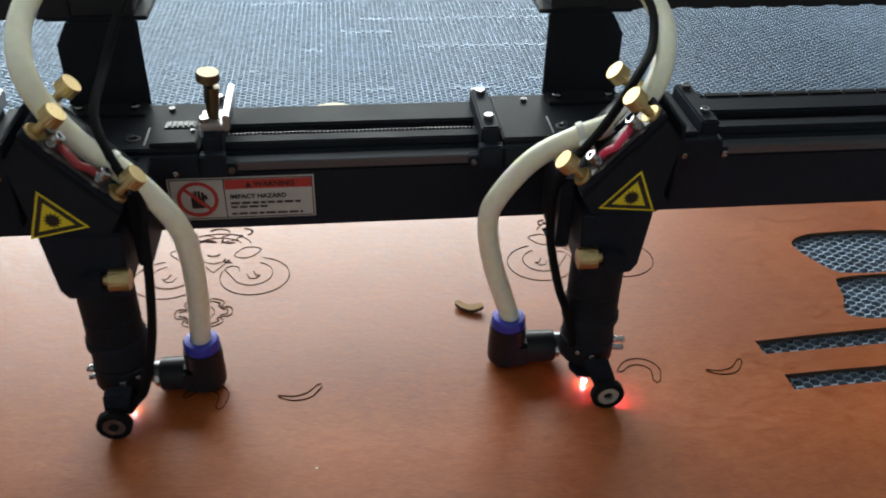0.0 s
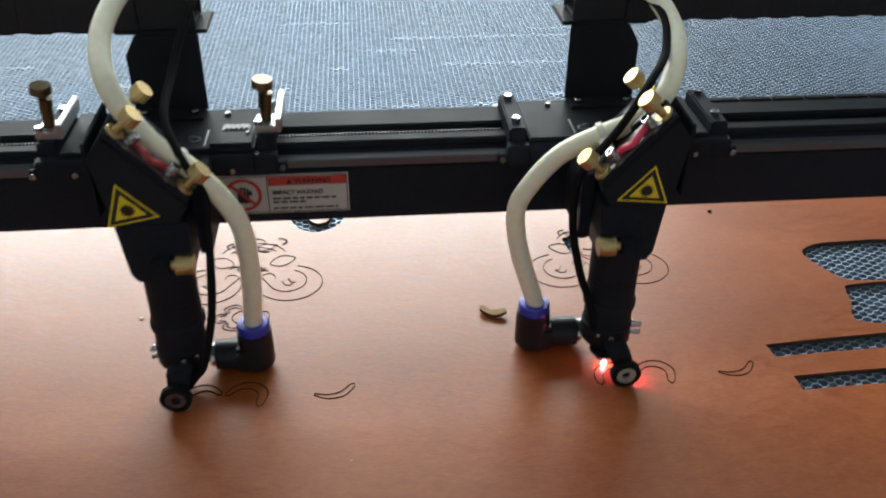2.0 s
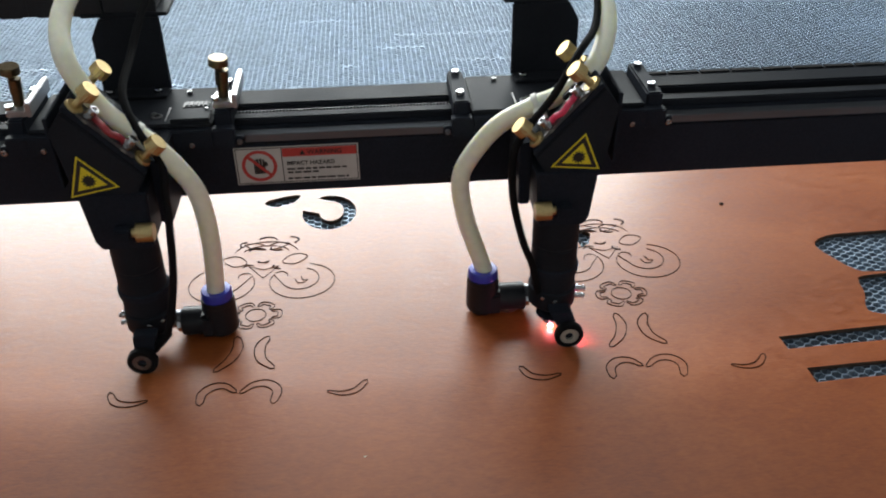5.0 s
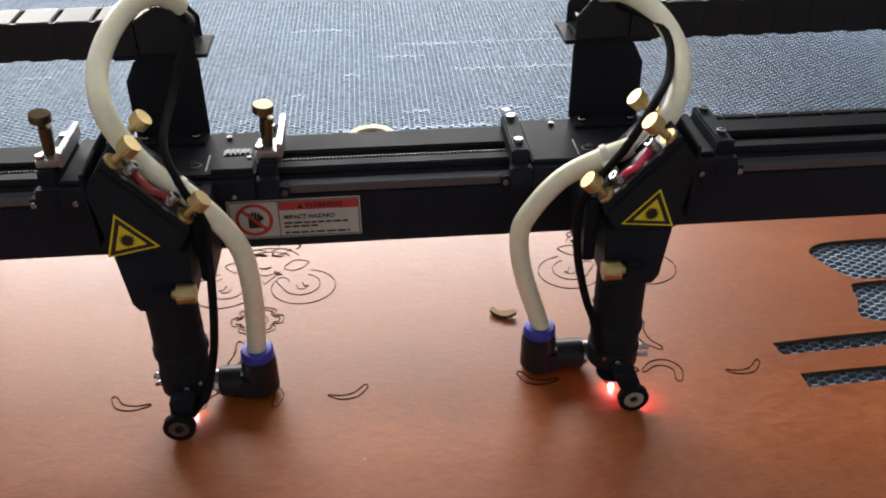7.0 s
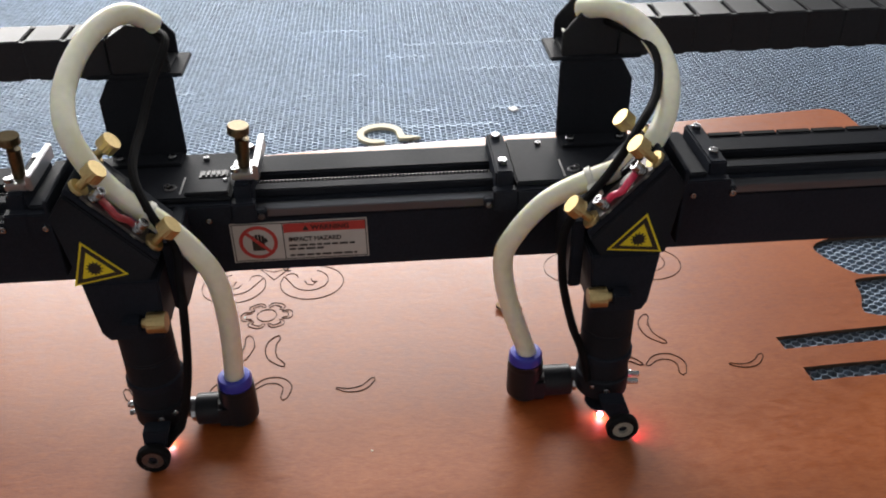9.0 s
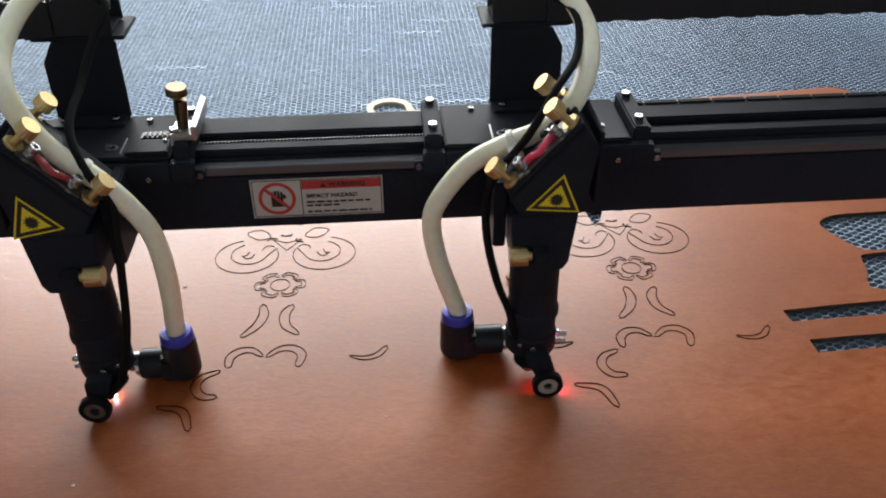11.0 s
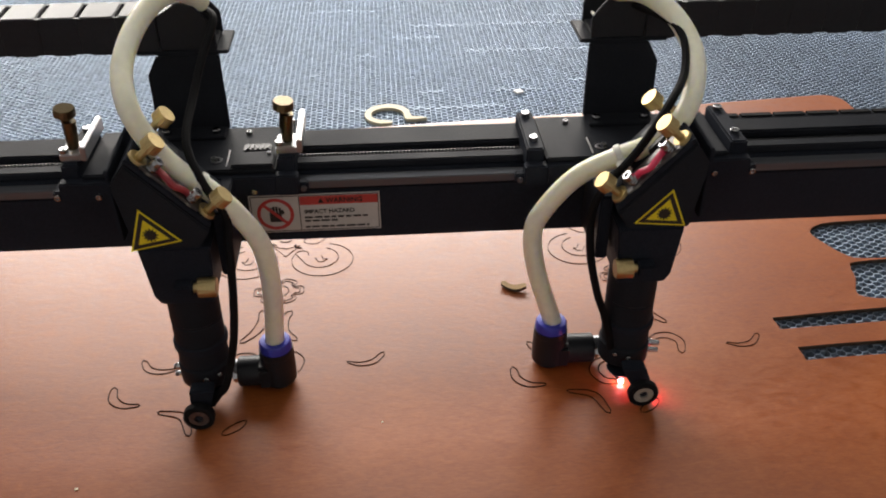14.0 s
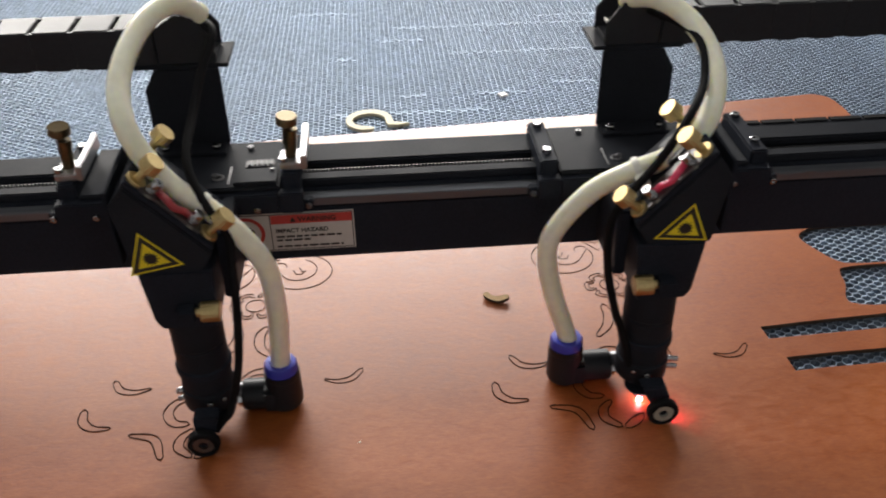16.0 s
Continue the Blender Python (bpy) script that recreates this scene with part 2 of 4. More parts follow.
def tube(points, r, n=14, steps=6):
    pts = glide(points, steps)
    bm = bmesh.new()
    rings, up = [], Vector((0, 1, 0.01)).normalized()
    for i, p in enumerate(pts):
        d = (pts[min(i + 1, len(pts) - 1)] - pts[max(i - 1, 0)]).normalized()
        side = d.cross(up).normalized()
        up = side.cross(d).normalized()
        rings.append([bm.verts.new(p + r * (math.cos(2 * math.pi * k / n) * side + math.sin(2 * math.pi * k / n) * up)) for k in range(n)])
    for a, b in zip(rings, rings[1:]):
        for k in range(n):
            bm.faces.new((a[k], a[(k + 1) % n], b[(k + 1) % n], b[k]))
    bm.faces.new(rings[0])
    bm.faces.new(rings[-1])
    return bm


def prism(outline, y0, y1, bevel=0.0006, m=None):
    """A plate with an outline in x and z, between two depths."""
    bm = bmesh.new()
    a = [bm.verts.new((x, y0, z)) for x, z in outline]
    b = [bm.verts.new((x, y1, z)) for x, z in outline]
    bm.faces.new(a)
    bm.faces.new(b)
    for i in range(len(a)):
        j = (i + 1) % len(a)
        bm.faces.new((a[i], a[j], b[j], b[i]))
    bmesh.ops.recalc_face_normals(bm, faces=bm.faces)
    bevelled(bm, bevel)
    if m:
        bmesh.ops.transform(bm, matrix=m, verts=bm.verts)
    return bm


def joined(*bms):
    out = bmesh.new()
    for b in bms:
        me = bpy.data.meshes.new("tmp")
        b.to_mesh(me)
        b.free()
        out.from_mesh(me)
        bpy.data.meshes.remove(me)
    return out


def slab(outlines, thick, z):
    """A flat sheet with an outline and holes, its top at z."""
    cu = bpy.data.curves.new("slab", "CURVE")
    cu.dimensions, cu.fill_mode, cu.extrude = "2D", "BOTH", thick / 2
    for pts in outlines:
        sp = cu.splines.new("POLY")
        sp.points.add(len(pts) - 1)
        for q, (x, y) in zip(sp.points, pts):
            q.co = (x, y, 0, 1)
        sp.use_cyclic_u = True
    ob = new("slab", cu)
    me = bpy.data.meshes.new_from_object(ob.evaluated_get(bpy.context.evaluated_depsgraph_get()))
    bpy.data.objects.remove(ob)
    bm = bmesh.new()
    bm.from_mesh(me)
    bpy.data.meshes.remove(me)
    bmesh.ops.translate(bm, vec=(0, 0, z - thick / 2), verts=bm.verts)
    return bm


def writing(text, size):
    cu = bpy.data.curves.new("text", "FONT")
    cu.body, cu.size, cu.extrude = text, size, 0.00005
    cu.offset = 0.00011
    ob = new("text", cu)
    me = bpy.data.meshes.new_from_object(ob.evaluated_get(bpy.context.evaluated_depsgraph_get()))
    bpy.data.objects.remove(ob)
    bm = bmesh.new()
    bm.from_mesh(me)
    bpy.data.meshes.remove(me)
    return bm


def screw(name, at, axis, r, parent, material=None, label=""):
    """A socket screw whose head points along the axis."""
    a = Vector(at)
    m = along(a, a + Vector(axis))
    s = part(name, lathe([(r, 0), (r, r * 0.85), (r * 0.85, r), (r * 0.5, r), (r * 0.5, r * 0.4)], m, 16), material or STEEL, parent, label)
    return s


# ---- the hall round the machine ----
for name, dims in (("wall_back", (-4, -2.15, 3.0, 3.1, -0.9, 2.6)), ("wall_back", (1.25, 4, 3.0, 3.1, -0.9, 2.6)), ("wall_back", (-2.15, 1.25, 3.0, 3.1, -0.9, 0.80)), ("wall_back", (-2.15, 1.25, 3.0, 3.1, 1.87, 2.6)), ("wall_front", (-4, 4, -3.1, -3.0, -0.9, 2.6)),
                   ("wall_left", (-4.1, -4, -3.1, 3.1, -0.9, 2.6)), ("wall_right", (4, 4.1, -3.1, 3.1, -0.9, 2.6))):
    tagged(part(name, box(*dims, 0), WALLS, None, "", False), "plain pale painted hall wall", "wall", kind="structure")
tagged(part("floor", box(-4.1, 4.1, -3.1, 3.1, -1.0, -0.9, 0), CONCRETE, None, "", False), "dark concrete hall floor", "floor", kind="structure")
tagged(part("ceiling", box(-4.1, 4.1, -3.1, 3.1, 2.6, 2.7, 0), WALLS, None, "", False), "plain pale hall ceiling", "ceiling", kind="structure")

window = empty("window_1", "wide white-framed hall window", "window", kind="structure")
for x0, x1, z0, z1 in ((-2.15, -2.10, 0.80, 1.87), (1.20, 1.25, 0.80, 1.87), (-2.10, 1.20, 0.80, 0.85), (-2.10, 1.20, 1.82, 1.87), (-0.48, -0.42, 0.85, 1.82)):
    part("window_frame", box(x0, x1, 3.03, 3.08, z0, z1, 0.003), WALLS, window, "", False)

# ---- the table of the machine ----
bed = empty("laser_bed", "black steel machine bed with a honeycomb steel table", "machine bed", kind="structure")
part("tray", box(-0.72, 0.92, -0.5, 1.0, -0.020, -0.0145, 0), TRAY, bed, "dark steel tray under the honeycomb", False)
for name, dims in (("side_rail", (-0.76, -0.72, -0.54, 1.04, -0.9, 0.0768)), ("side_rail", (0.92, 0.96, -0.54, 1.04, -0.9, 0.0768)),
                   ("end_rail", (-0.72, 0.92, 1.0, 1.04, -0.9, 0.0)), ("end_rail", (-0.72, 0.92, -0.54, -0.5, -0.9, 0.0))):
    part(name, box(*dims, 0.002), SATIN, bed, "black steel frame rail", False)


# y, first x and last x of honeycomb rows widened to glint
GLINT_ROWS = [(0.557, 0.060, 0.30), (0.4815, 0.115, 0.26), (0.352, 0.051, 0.14), (0.522, 0.043, 0.089), (0.387, 0.060, 0.086), (0.351, -0.006, 0.010),
          (0.383, 0.138, 0.18), (0.478, 0.002, 0.022), (0.432, -0.044, -0.034), (0.45, -0.21, -0.15), (0.50, -0.32, -0.29), (0.40, 0.21, 0.25), (0.61, -0.06, 0.02), (0.58, 0.22, 0.31)]


def honeycomb(x0, x1, y0, y1, pitch, depth, top, wall):
    """Zigzag steel ribbons that meet in six-sided cells: each cell gives two slanting walls and one straight wall."""
    row = pitch * math.sqrt(3) / 2
    side = pitch / math.sqrt(3)
    nx, ny = int((x1 - x0) / row), int((y1 - y0) / pitch)
    rng = np.random.default_rng(3)
    i, j = np.meshgrid(np.arange(nx), np.arange(ny))
    cx = x0 + i * row
    cy = y0 + (j + 0.5 * (i % 2)) * pitch
    out = np.stack([cx + side, cy], -1)
    ur = np.stack([cx + side / 2, cy + pitch / 2], -1)
    lr = np.stack([cx + side / 2, cy - pitch / 2], -1)
    ul = np.stack([cx - side / 2, cy + pitch / 2], -1)
    # ribbons that stand proud, widened so that they glint as bright dashes, over a stretch of one row each
    odd = i % 2 == 1
    wide = [np.ones(i.shape), np.ones(i.shape), np.ones(i.shape)]
    for sy, sx0, sx1 in GLINT_ROWS:
        j0 = round((sy - y0) / pitch)
        inside = (cx > sx0) & (cx < sx1)
        for w, hit in zip(wide, (odd & (j == j0), ~odd & (j == j0), (~odd & (j == j0)) | (odd & (j == j0 - 1)))):
            w[inside & hit] = 2.0
    segs = [(lr, out, wall * wide[0]), (out, ur, wall * wide[1]), (ul, ur, wall * 2.1 * wide[2])]
    verts, faces, n0 = [], [], 0
    for a, b, w in segs:
        a, b = a.reshape(-1, 2), b.reshape(-1, 2)
        d = b - a
        nrm = np.stack([-d[:, 1], d[:, 0]], -1) / np.linalg.norm(d, axis=1)[:, None] * w.reshape(-1, 1) / 2
        h = top + rng.normal(0, 0.0002, len(a)) + 0.0006 * (w.reshape(-1) > wall * 2.5)
        k = len(a)
        v = np.zeros((k, 8, 3))
        for q, (p, s) in enumerate(((a, 1), (b, 1), (b, -1), (a, -1))):
            v[:, q, :2] = p + s * nrm
            v[:, q, 2] = h
            v[:, q + 4, :2] = p + s * nrm
            v[:, q + 4, 2] = top - depth
        base = n0 + 8 * np.arange(k)[:, None]
        for f in ((0, 1, 2, 3), (0, 4, 5, 1), (2, 6, 7, 3)):
            faces.append(base + np.array(f))
        verts.append(v.reshape(-1, 3))
        n0 += 8 * k
    me = bpy.data.meshes.new("honeycomb")
    me.from_pydata(np.concatenate(verts).tolist(), [], np.concatenate(faces).tolist())
    me.materials.append(COMB)
    ob = new("honeycomb", me)
    ob.parent = bed
    return tagged(ob, "grey steel honeycomb with open six-sided cells", kind="stuff")


honeycomb(-0.66, 0.84, -0.05, 0.88, 0.0058, 0.0105, -0.0035, 0.00058)

# ---- the brown board with its cut-outs ----
PITCH = 0.2352          # from one motif to the next


def arc(cx, cy, rx, ry, a0, a1, n=12):
    return [(cx + rx * math.cos(radians(a0 + (a1 - a0) * k / n)), cy + ry * math.sin(radians(a0 + (a1 - a0) * k / n))) for k in range(n + 1)]


def closed(points, steps=5):
    p = [Vector((*q, 0)) for q in points]
    n = len(p)
    out = []
    for i in range(n):
        a, b, c, d = p[i - 1], p[i], p[(i + 1) % n], p[(i + 2) % n]
        for k in range(steps):
            t = k / steps
            v = 0.5 * (2 * b + (c - a) * t + (2 * a - 5 * b + 4 * c - d) * t * t + (3 * b - a - 3 * c + d) * t ** 3)
            out.append((v.x, v.y))
    return out


LEAF = closed([(0.337, 0.117), (0.349, 0.1275), (0.371, 0.130), (0.411, 0.129), (0.438, 0.112), (0.420, 0.090), (0.385, 0.0825), (0.359, 0.0832), (0.352, 0.0862), (0.3445, 0.097)])
LEAF_LOW = closed([(0.3475, 0.074), (0.3535, 0.0788), (0.385, 0.0802), (0.418, 0.075), (0.425, 0.055), (0.405, 0.041), (0.361, 0.0372), (0.342, 0.0402), (0.339, 0.0465), (0.345, 0.0605)])
SLOT = [(0.2722, 0.0232), (0.312, 0.0262), (0.356, 0.0285), (0.410, 0.029), (0.405, 0.016), (0.348, 0.0148), (0.307, 0.0132), (0.2735, 0.0117)]
SLOT_LOW = [(0.2773, -0.0057), (0.305, -0.0042), (0.3385, -0.0033), (0.405, -0.003), (0.400, -0.0158), (0.332, -0.0158), (0.299, -0.0165), (0.278, -0.0178)]
SCROLL = arc(-0.003, 0.195, 0.0200, 0.0240, 118, -190, 22) + arc(-0.0015, 0.1965, 0.0092, 0.0140, -170, 95, 16)
HORN = closed([(-0.052, 0.213), (-0.040, 0.220), (-0.026, 0.222), (-0.030, 0.212), (-0.044, 0.206)], 4)
BITE = [(0.1715, 0.149), (0.178, 0.152), (0.184, 0.147), (0.180, 0.135), (0.174, 0.131)]
EDGE = [(-0.66, -0.46), (0.49, -0.46), (0.462, 0.25), (0.4615, 0.315)] + arc(0.442, 0.326, 0.0185, 0.0185, 0, 95, 8) + [(0.222, 0.3245), (-0.034, 0.3062), (-0.294, 0.284), (-0.66, 0.253)]
board = slab([EDGE, LEAF, LEAF_LOW, SLOT, SLOT_LOW, SCROLL, HORN, BITE], 0.003, 0.0)
board = part("board", board, BOARD, None, "", False)
tagged(board, "large brown fibreboard sheet with cut-out slots, lying on the honeycomb", "board")
board.data.materials.append(BOARD_EDGE)
for f in board.data.polygons:
    f.material_index = 1 if abs(f.normal.z) < 0.5 else 0

# ---- cut lines ----


def ribbon(points, width, loop=True):
    """A thin scorched line that follows the points on the board."""
    bm = bmesh.new()
    p = [Vector((*q, 0)) for q in points]
    n = len(p)
    left, right = [], []
    for i in range(n):
        a = p[i - 1] if loop or i else p[0]
        b = p[(i + 1) % n] if loop or i < n - 1 else p[-1]
        d = (b - a).normalized()
        w = width * (0.75 + 0.5 * noise.noise(p[i] * 300)) / 2
        q = Vector((-d.y, d.x, 0)) * w
        left.append([bm.verts.new(p[i] + q + Vector((0, 0, z))) for z in (0, -0.0003)])
        right.append([bm.verts.new(p[i] - q + Vector((0, 0, z))) for z in (0, -0.0003)])
    for i in range(n if loop else n - 1):
        j = (i + 1) % n
        bm.faces.new((left[i][0], left[j][0], right[j][0], right[i][0]))
        bm.faces.new((left[i][1], left[j][1], left[j][0], left[i][0]))
        bm.faces.new((right[i][0], right[j][0], right[j][1], right[i][1]))
    return bm


def banana(a, m, b, w0, w1):
    """The outline of a bent finger: end, middle, end, and its half widths at the two ends."""
    c = glide([(*q, 0) for q in ((a, m, b) if isinstance(m[0], float) else (a, *m, b))], 5)
    n = len(c)
    one, two = [], []
    for i, p in enumerate(c):
        d = (c[min(i + 1, n - 1)] - c[max(i - 1, 0)]).normalized()
        k = i / (n - 1)
        w = (w0 * (1 - k) + w1 * k) * (0.75 + 0.5 * math.sin(math.pi * k))
        one.append((p.x - d.y * w, p.y + d.x * w))
        two.append((p.x + d.y * w, p.y - d.x * w))
    e = (c[-1] - c[-2]).normalized() * w1 * 0.8
    s = (c[0] - c[1]).normalized() * w0 * 0.8
    return one + [(c[-1].x + e.x, c[-1].y + e.y)] + two[::-1] + [(c[0].x + s.x, c[0].y + s.y)]


K = 0.00076
FINGERS = [
    # name, end, middle, end, half widths, second at which it is cut (below 0: before the start)
    ("smile", (0.0002, 0.0012), ((0.0075, -0.0010), (0.0155, 0.0008)), (0.0212, 0.0075), 0.0010, 0.0020, -1),
    ("right_claw", (-0.0490, 0.0052), ((-0.0425, 0.0108), (-0.0345, 0.0110), (-0.0290, 0.0050)), (-0.0305, -0.0040), 0.0018, 0.0026, -1),
    ("left_claw", (-0.0716, -0.0020), ((-0.0712, 0.0055), (-0.0660, 0.0108), (-0.0590, 0.0110)), (-0.0532, 0.0062), 0.0026, 0.0018, 1.3),
    ("right_petal", (-0.0382, 0.0516), ((-0.0417, 0.0440), (-0.0403, 0.0330)), (-0.0333, 0.0250), 0.0028, 0.0022, 2.4),
    ("left_petal", (-0.0562, 0.0531), ((-0.0552, 0.0440), (-0.0588, 0.0335)), (-0.0660, 0.0249), 0.0028, 0.0022, 3.4),
    ("side_smile", (-0.1232, 0.0102), ((-0.1188, 0.0032), (-0.1105, 0.0008)), (-0.1020, 0.0028), 0.0022, 0.0012, 4.6),
    ("hook", (-0.0770, -0.0065), ((-0.0850, -0.0105), (-0.0880, -0.0185), (-0.0835, -0.0262)), (-0.0765, -0.0275), 0.0020, 0.0024, 9.4),
    ("bent_finger", (-0.1059, -0.0334), (-0.0925, -0.0375), (-0.0869, -0.0512), 0.0017, 0.0022, 10.2),
    ("low_smile", (-0.1360, -0.0126), ((-0.1348, -0.0206), (-0.1285, -0.0262)), (-0.1195, -0.0268), 0.0026, 0.0014, 11.4),
    ("low_loop", (-0.0670, -0.0521), (-0.0612, -0.0480), (-0.0571, -0.0444), 0.0025, 0.0020, 13.2),
    ("low_hook", (-0.0728, -0.0325), ((-0.0775, -0.0380), (-0.0780, -0.0450)), (-0.0715, -0.0510), 0.0020, 0.0024, 15.6),
]
LINES = []
for _, a, m, b, w0, w1, when in FINGERS:
    LINES.append((banana(a, m, b, w0, w1), True, when))
LINES.append((arc(-0.0471, 0.0752, 0.0064, 0.0062, 0, 345, 24), True, -1))
for k in range(6):
    turn = 60 * k + 2
    rim = lambda a, r: (-0.0471 + r * math.cos(radians(turn + a)), 0.0752 + 0.82 * r * math.sin(radians(turn + a)))
    LINES.append((banana(rim(-22, 0.0114), (rim(-13, 0.0152), rim(13, 0.0152)), rim(22, 0.0114), 0.0011, 0.0011), True, -1))
for s in (-1, 1):
    mid = -0.0459
    f = lambda pts: [(mid + s * x, y) for x, y in pts]
    LINES.append((f(arc(0.0265, 0.110, 0.0215, 0.0195, 78, -205, 28) + arc(0.0250, 0.1125, 0.0125, 0.0120, -160, 70, 20)), False, -1))
    LINES.append((f(arc(0.0120, 0.117, 0.0045, 0.0045, -20, 150, 8)), False, -1))
    LINES.append((f([(0.0215, 0.112), (0.0235, 0.1075), (0.027, 0.107), (0.0300, 0.1105), (0.0270, 0.1105), (0.0255, 0.115)]), False, -1))
    LINES.append((closed(f([(0.012, 0.133), (0.019, 0.142), (0.029, 0.139), (0.021, 0.130)]), 4), True, -1))
    LINES.append((f([(0.002, 0.1485), (0.010, 0.1505), (0.016, 0.156), (0.008, 0.158), (0.002, 0.155)]), False, -1))
LINES.append(([(-0.0560, 0.1285), (-0.0459, 0.1245), (-0.0360, 0.1285), (-0.0455, 0.1150)], True, -1))
LINES.append((arc(-0.0459, 0.143, 0.0225, 0.0160, 15, 165, 14), False, -1))
LINES.append((arc(-0.0459, 0.143, 0.0170, 0.0110, 25, 155, 12), False, -1))
for x, y, turn, r in ((-0.052, 0.147, 20, 0.006), (-0.038, 0.151, 160, 0.005), (-0.046, 0.160, 0, 0.007), (-0.060, 0.156, 90, 0.005), (-0.030, 0.160, -60, 0.006), (-0.047, 0.136, 200, 0.004), (-0.056, 0.128, 40, 0.004), (-0.036, 0.128, 140, 0.004)):
    LINES.append((arc(x, y, r, r * 0.7, turn, turn + 150, 8), False, -2))
CUT = []
STRAY = [(-0.1764, -0.1083), (-0.1731, -0.1037), (-0.1691, -0.0994), (-0.1637, -0.0954)]
for copy in (0, 1):
    for outline, loop, when in LINES + ([] if copy else [(STRAY, False, -1.2)]):
        pts = [(x + copy * PITCH, y) for x, y in outline]
        c = Vector((sum(x for x, y in pts) / len(pts), sum(y for x, y in pts) / len(pts), 0))
        line = part("cut_line", ribbon([(x - c.x, y - c.y) for x, y in pts], (K if when > -1 else K * 0.8) if when > -1.5 else K * 2.0, loop), CHAR, None, "", False)
        line.location = c + Vector((0, 0, 0.0003))
        tagged(line, "thin dark scorched cut line in the brown board", "cut line", "cut lines of the motifs")
        CUT.append((line, when))

# ---- scraps ----
chip = slab([closed([(-0.0062, 0.0050), (-0.0038, 0.0018), (0.0000, -0.0006), (0.0058, -0.0010), (0.0066, -0.0036), (0.0000, -0.0046), (-0.0055, -0.0012), (-0.0088, 0.0038)], 3)], 0.003, 0.003)
chip = part("cut_chip", chip, WOOD_CHIP, None, "", False)
chip.matrix_world = pose(0.1115, 0.0665, 0.0012, 14, -10, 5)
chip.data.materials.append(BOARD_EDGE)
for f in chip.data.polygons:
    f.material_index = 1 if abs(f.normal.z) < 0.5 else 0
tagged(chip, "small bent chip of cut board lying on the sheet", "chip")
speck = part("dirt_speck", lathe([(0.0004, 0), (0.0017, 0.0004), (0.0012, 0.0013), (0.0003, 0.0017)], None, 9), CHAR)
speck.location = (0.2905, 0.1765, 0.0)
tagged(speck, "tiny dark speck of char on the board", "speck")
crumbs = bmesh.new()
for x, y, r in ((-0.1097, 0.0787, 0.0013), (-0.1386, -0.086, 0.0009), (-0.0611, 0.0744, 0.0006), (0.02, -0.05, 0.0006)):
    bmesh.ops.create_icosphere(crumbs, subdivisions=1, radius=r, matrix=pose(x, y, r * 0.3) @ Matrix.Diagonal((1.3, 1, 0.4, 1)))
tagged(part("dust_crumbs", crumbs, WOOD_RAW), "few pale crumbs of wood dust on the board", "dust", kind="stuff")
hook = arc(0.0, 0.0, 0.0207, 0.0200, 255, 0, 24) + [(0.0225, -0.0065), (0.0290, -0.0075), (0.0362, -0.0098), (0.0270, -0.0125), (0.0170, -0.0118), (0.0155, -0.0060)] + arc(0.0, -0.0005, 0.0148, 0.0128, 8, 240, 22) + [(-0.0030, -0.0125), (0.0045, -0.0150), (0.0035, -0.0185)]
hook = part("scrap_hook", slab([hook], 0.003, 0.003), WOOD_RAW, None, "", False)
hook.matrix_world = pose(0.0310, 0.3370, -0.0034)
tagged(hook, "pale hook-shaped offcut with a pointed tail on the honeycomb", "offcut")
fleck = part("scrap_fleck", box(-0.004, 0.004, -0.004, 0.004, 0, 0.002, 0.0003), PAPER)
fleck.matrix_world = pose(0.1585, 0.379, -0.0033, 0, 0, 25)
tagged(fleck, "small white square scrap on the honeycomb", "scrap")

# ---- the beam ----
gantry = empty("gantry_beam", "long black gantry beam with rail, belt and warning label", "gantry")
GX0, GX1 = -0.75, 0.95
part("beam", box(GX0, GX1, 0.027, 0.070, 0.0772, 0.1115, 0.0012), BLACK, gantry, "black anodised box beam")
part("edge_strip", box(GX0, GX1, 0.0262, 0.034, 0.1118, 0.1165, 0.0005), STRIP, gantry, "bare aluminium edge strip")
part("rail_bed", box(GX0, GX1, 0.034, 0.070, 0.1118, 0.1180, 0.0008), BLACK, gantry)
part("guide_rail", box(GX0, GX1, 0.036, 0.044, 0.1182, 0.1225, 0.0008), SATIN, gantry, "dark linear guide rail")
part("belt_cover", box(GX0, GX1, 0.053, 0.0745, 0.1182, 0.1236, 0.0012), SATIN, gantry, "black cover over the drive belt")
teeth = bmesh.new()
for k in range(165):
    bmesh.ops.create_cube(teeth, size=1, matrix=pose(-0.20 + 0.002 * k, 0.0480, 0.1210) @ Matrix.Diagonal((0.0009, 0.0009, 0.0009, 1)))
belt = part("drive_belt", box(GX0, GX1, 0.0468, 0.0490, 0.1185, 0.1205, 0.0003), RUBBER, gantry, "black toothed drive belt")
tagged(part("belt_teeth", teeth, DULL, belt, "row of small belt teeth", False), kind="stuff")

rack = bmesh.new()
for k in range(34):
    bmesh.ops.create_cube(rack, size=1, matrix=pose(0.17 + 0.0205 * k, 0.0722, 0.1240) @ Matrix.Diagonal((0.0188, 0.0036, 0.0010, 1)))
tagged(part("stud_strip", rack, RUBBER, gantry, "low black studs along the back of the beam", False), kind="stuff")
label = part("warning_label", box(-0.0485, 0.0240, 0.0264, 0.0268, 0.0838, 0.1082, 0), WHITE, gantry, "white warning label with a red header", False)


def on_label(name, x0, x1, z0, z1, material, lift):
    return part(name, box(x0, x1, 0.0264 - lift, 0.0264 - lift + 0.0001, z0, z1, 0), material, label, "", False)


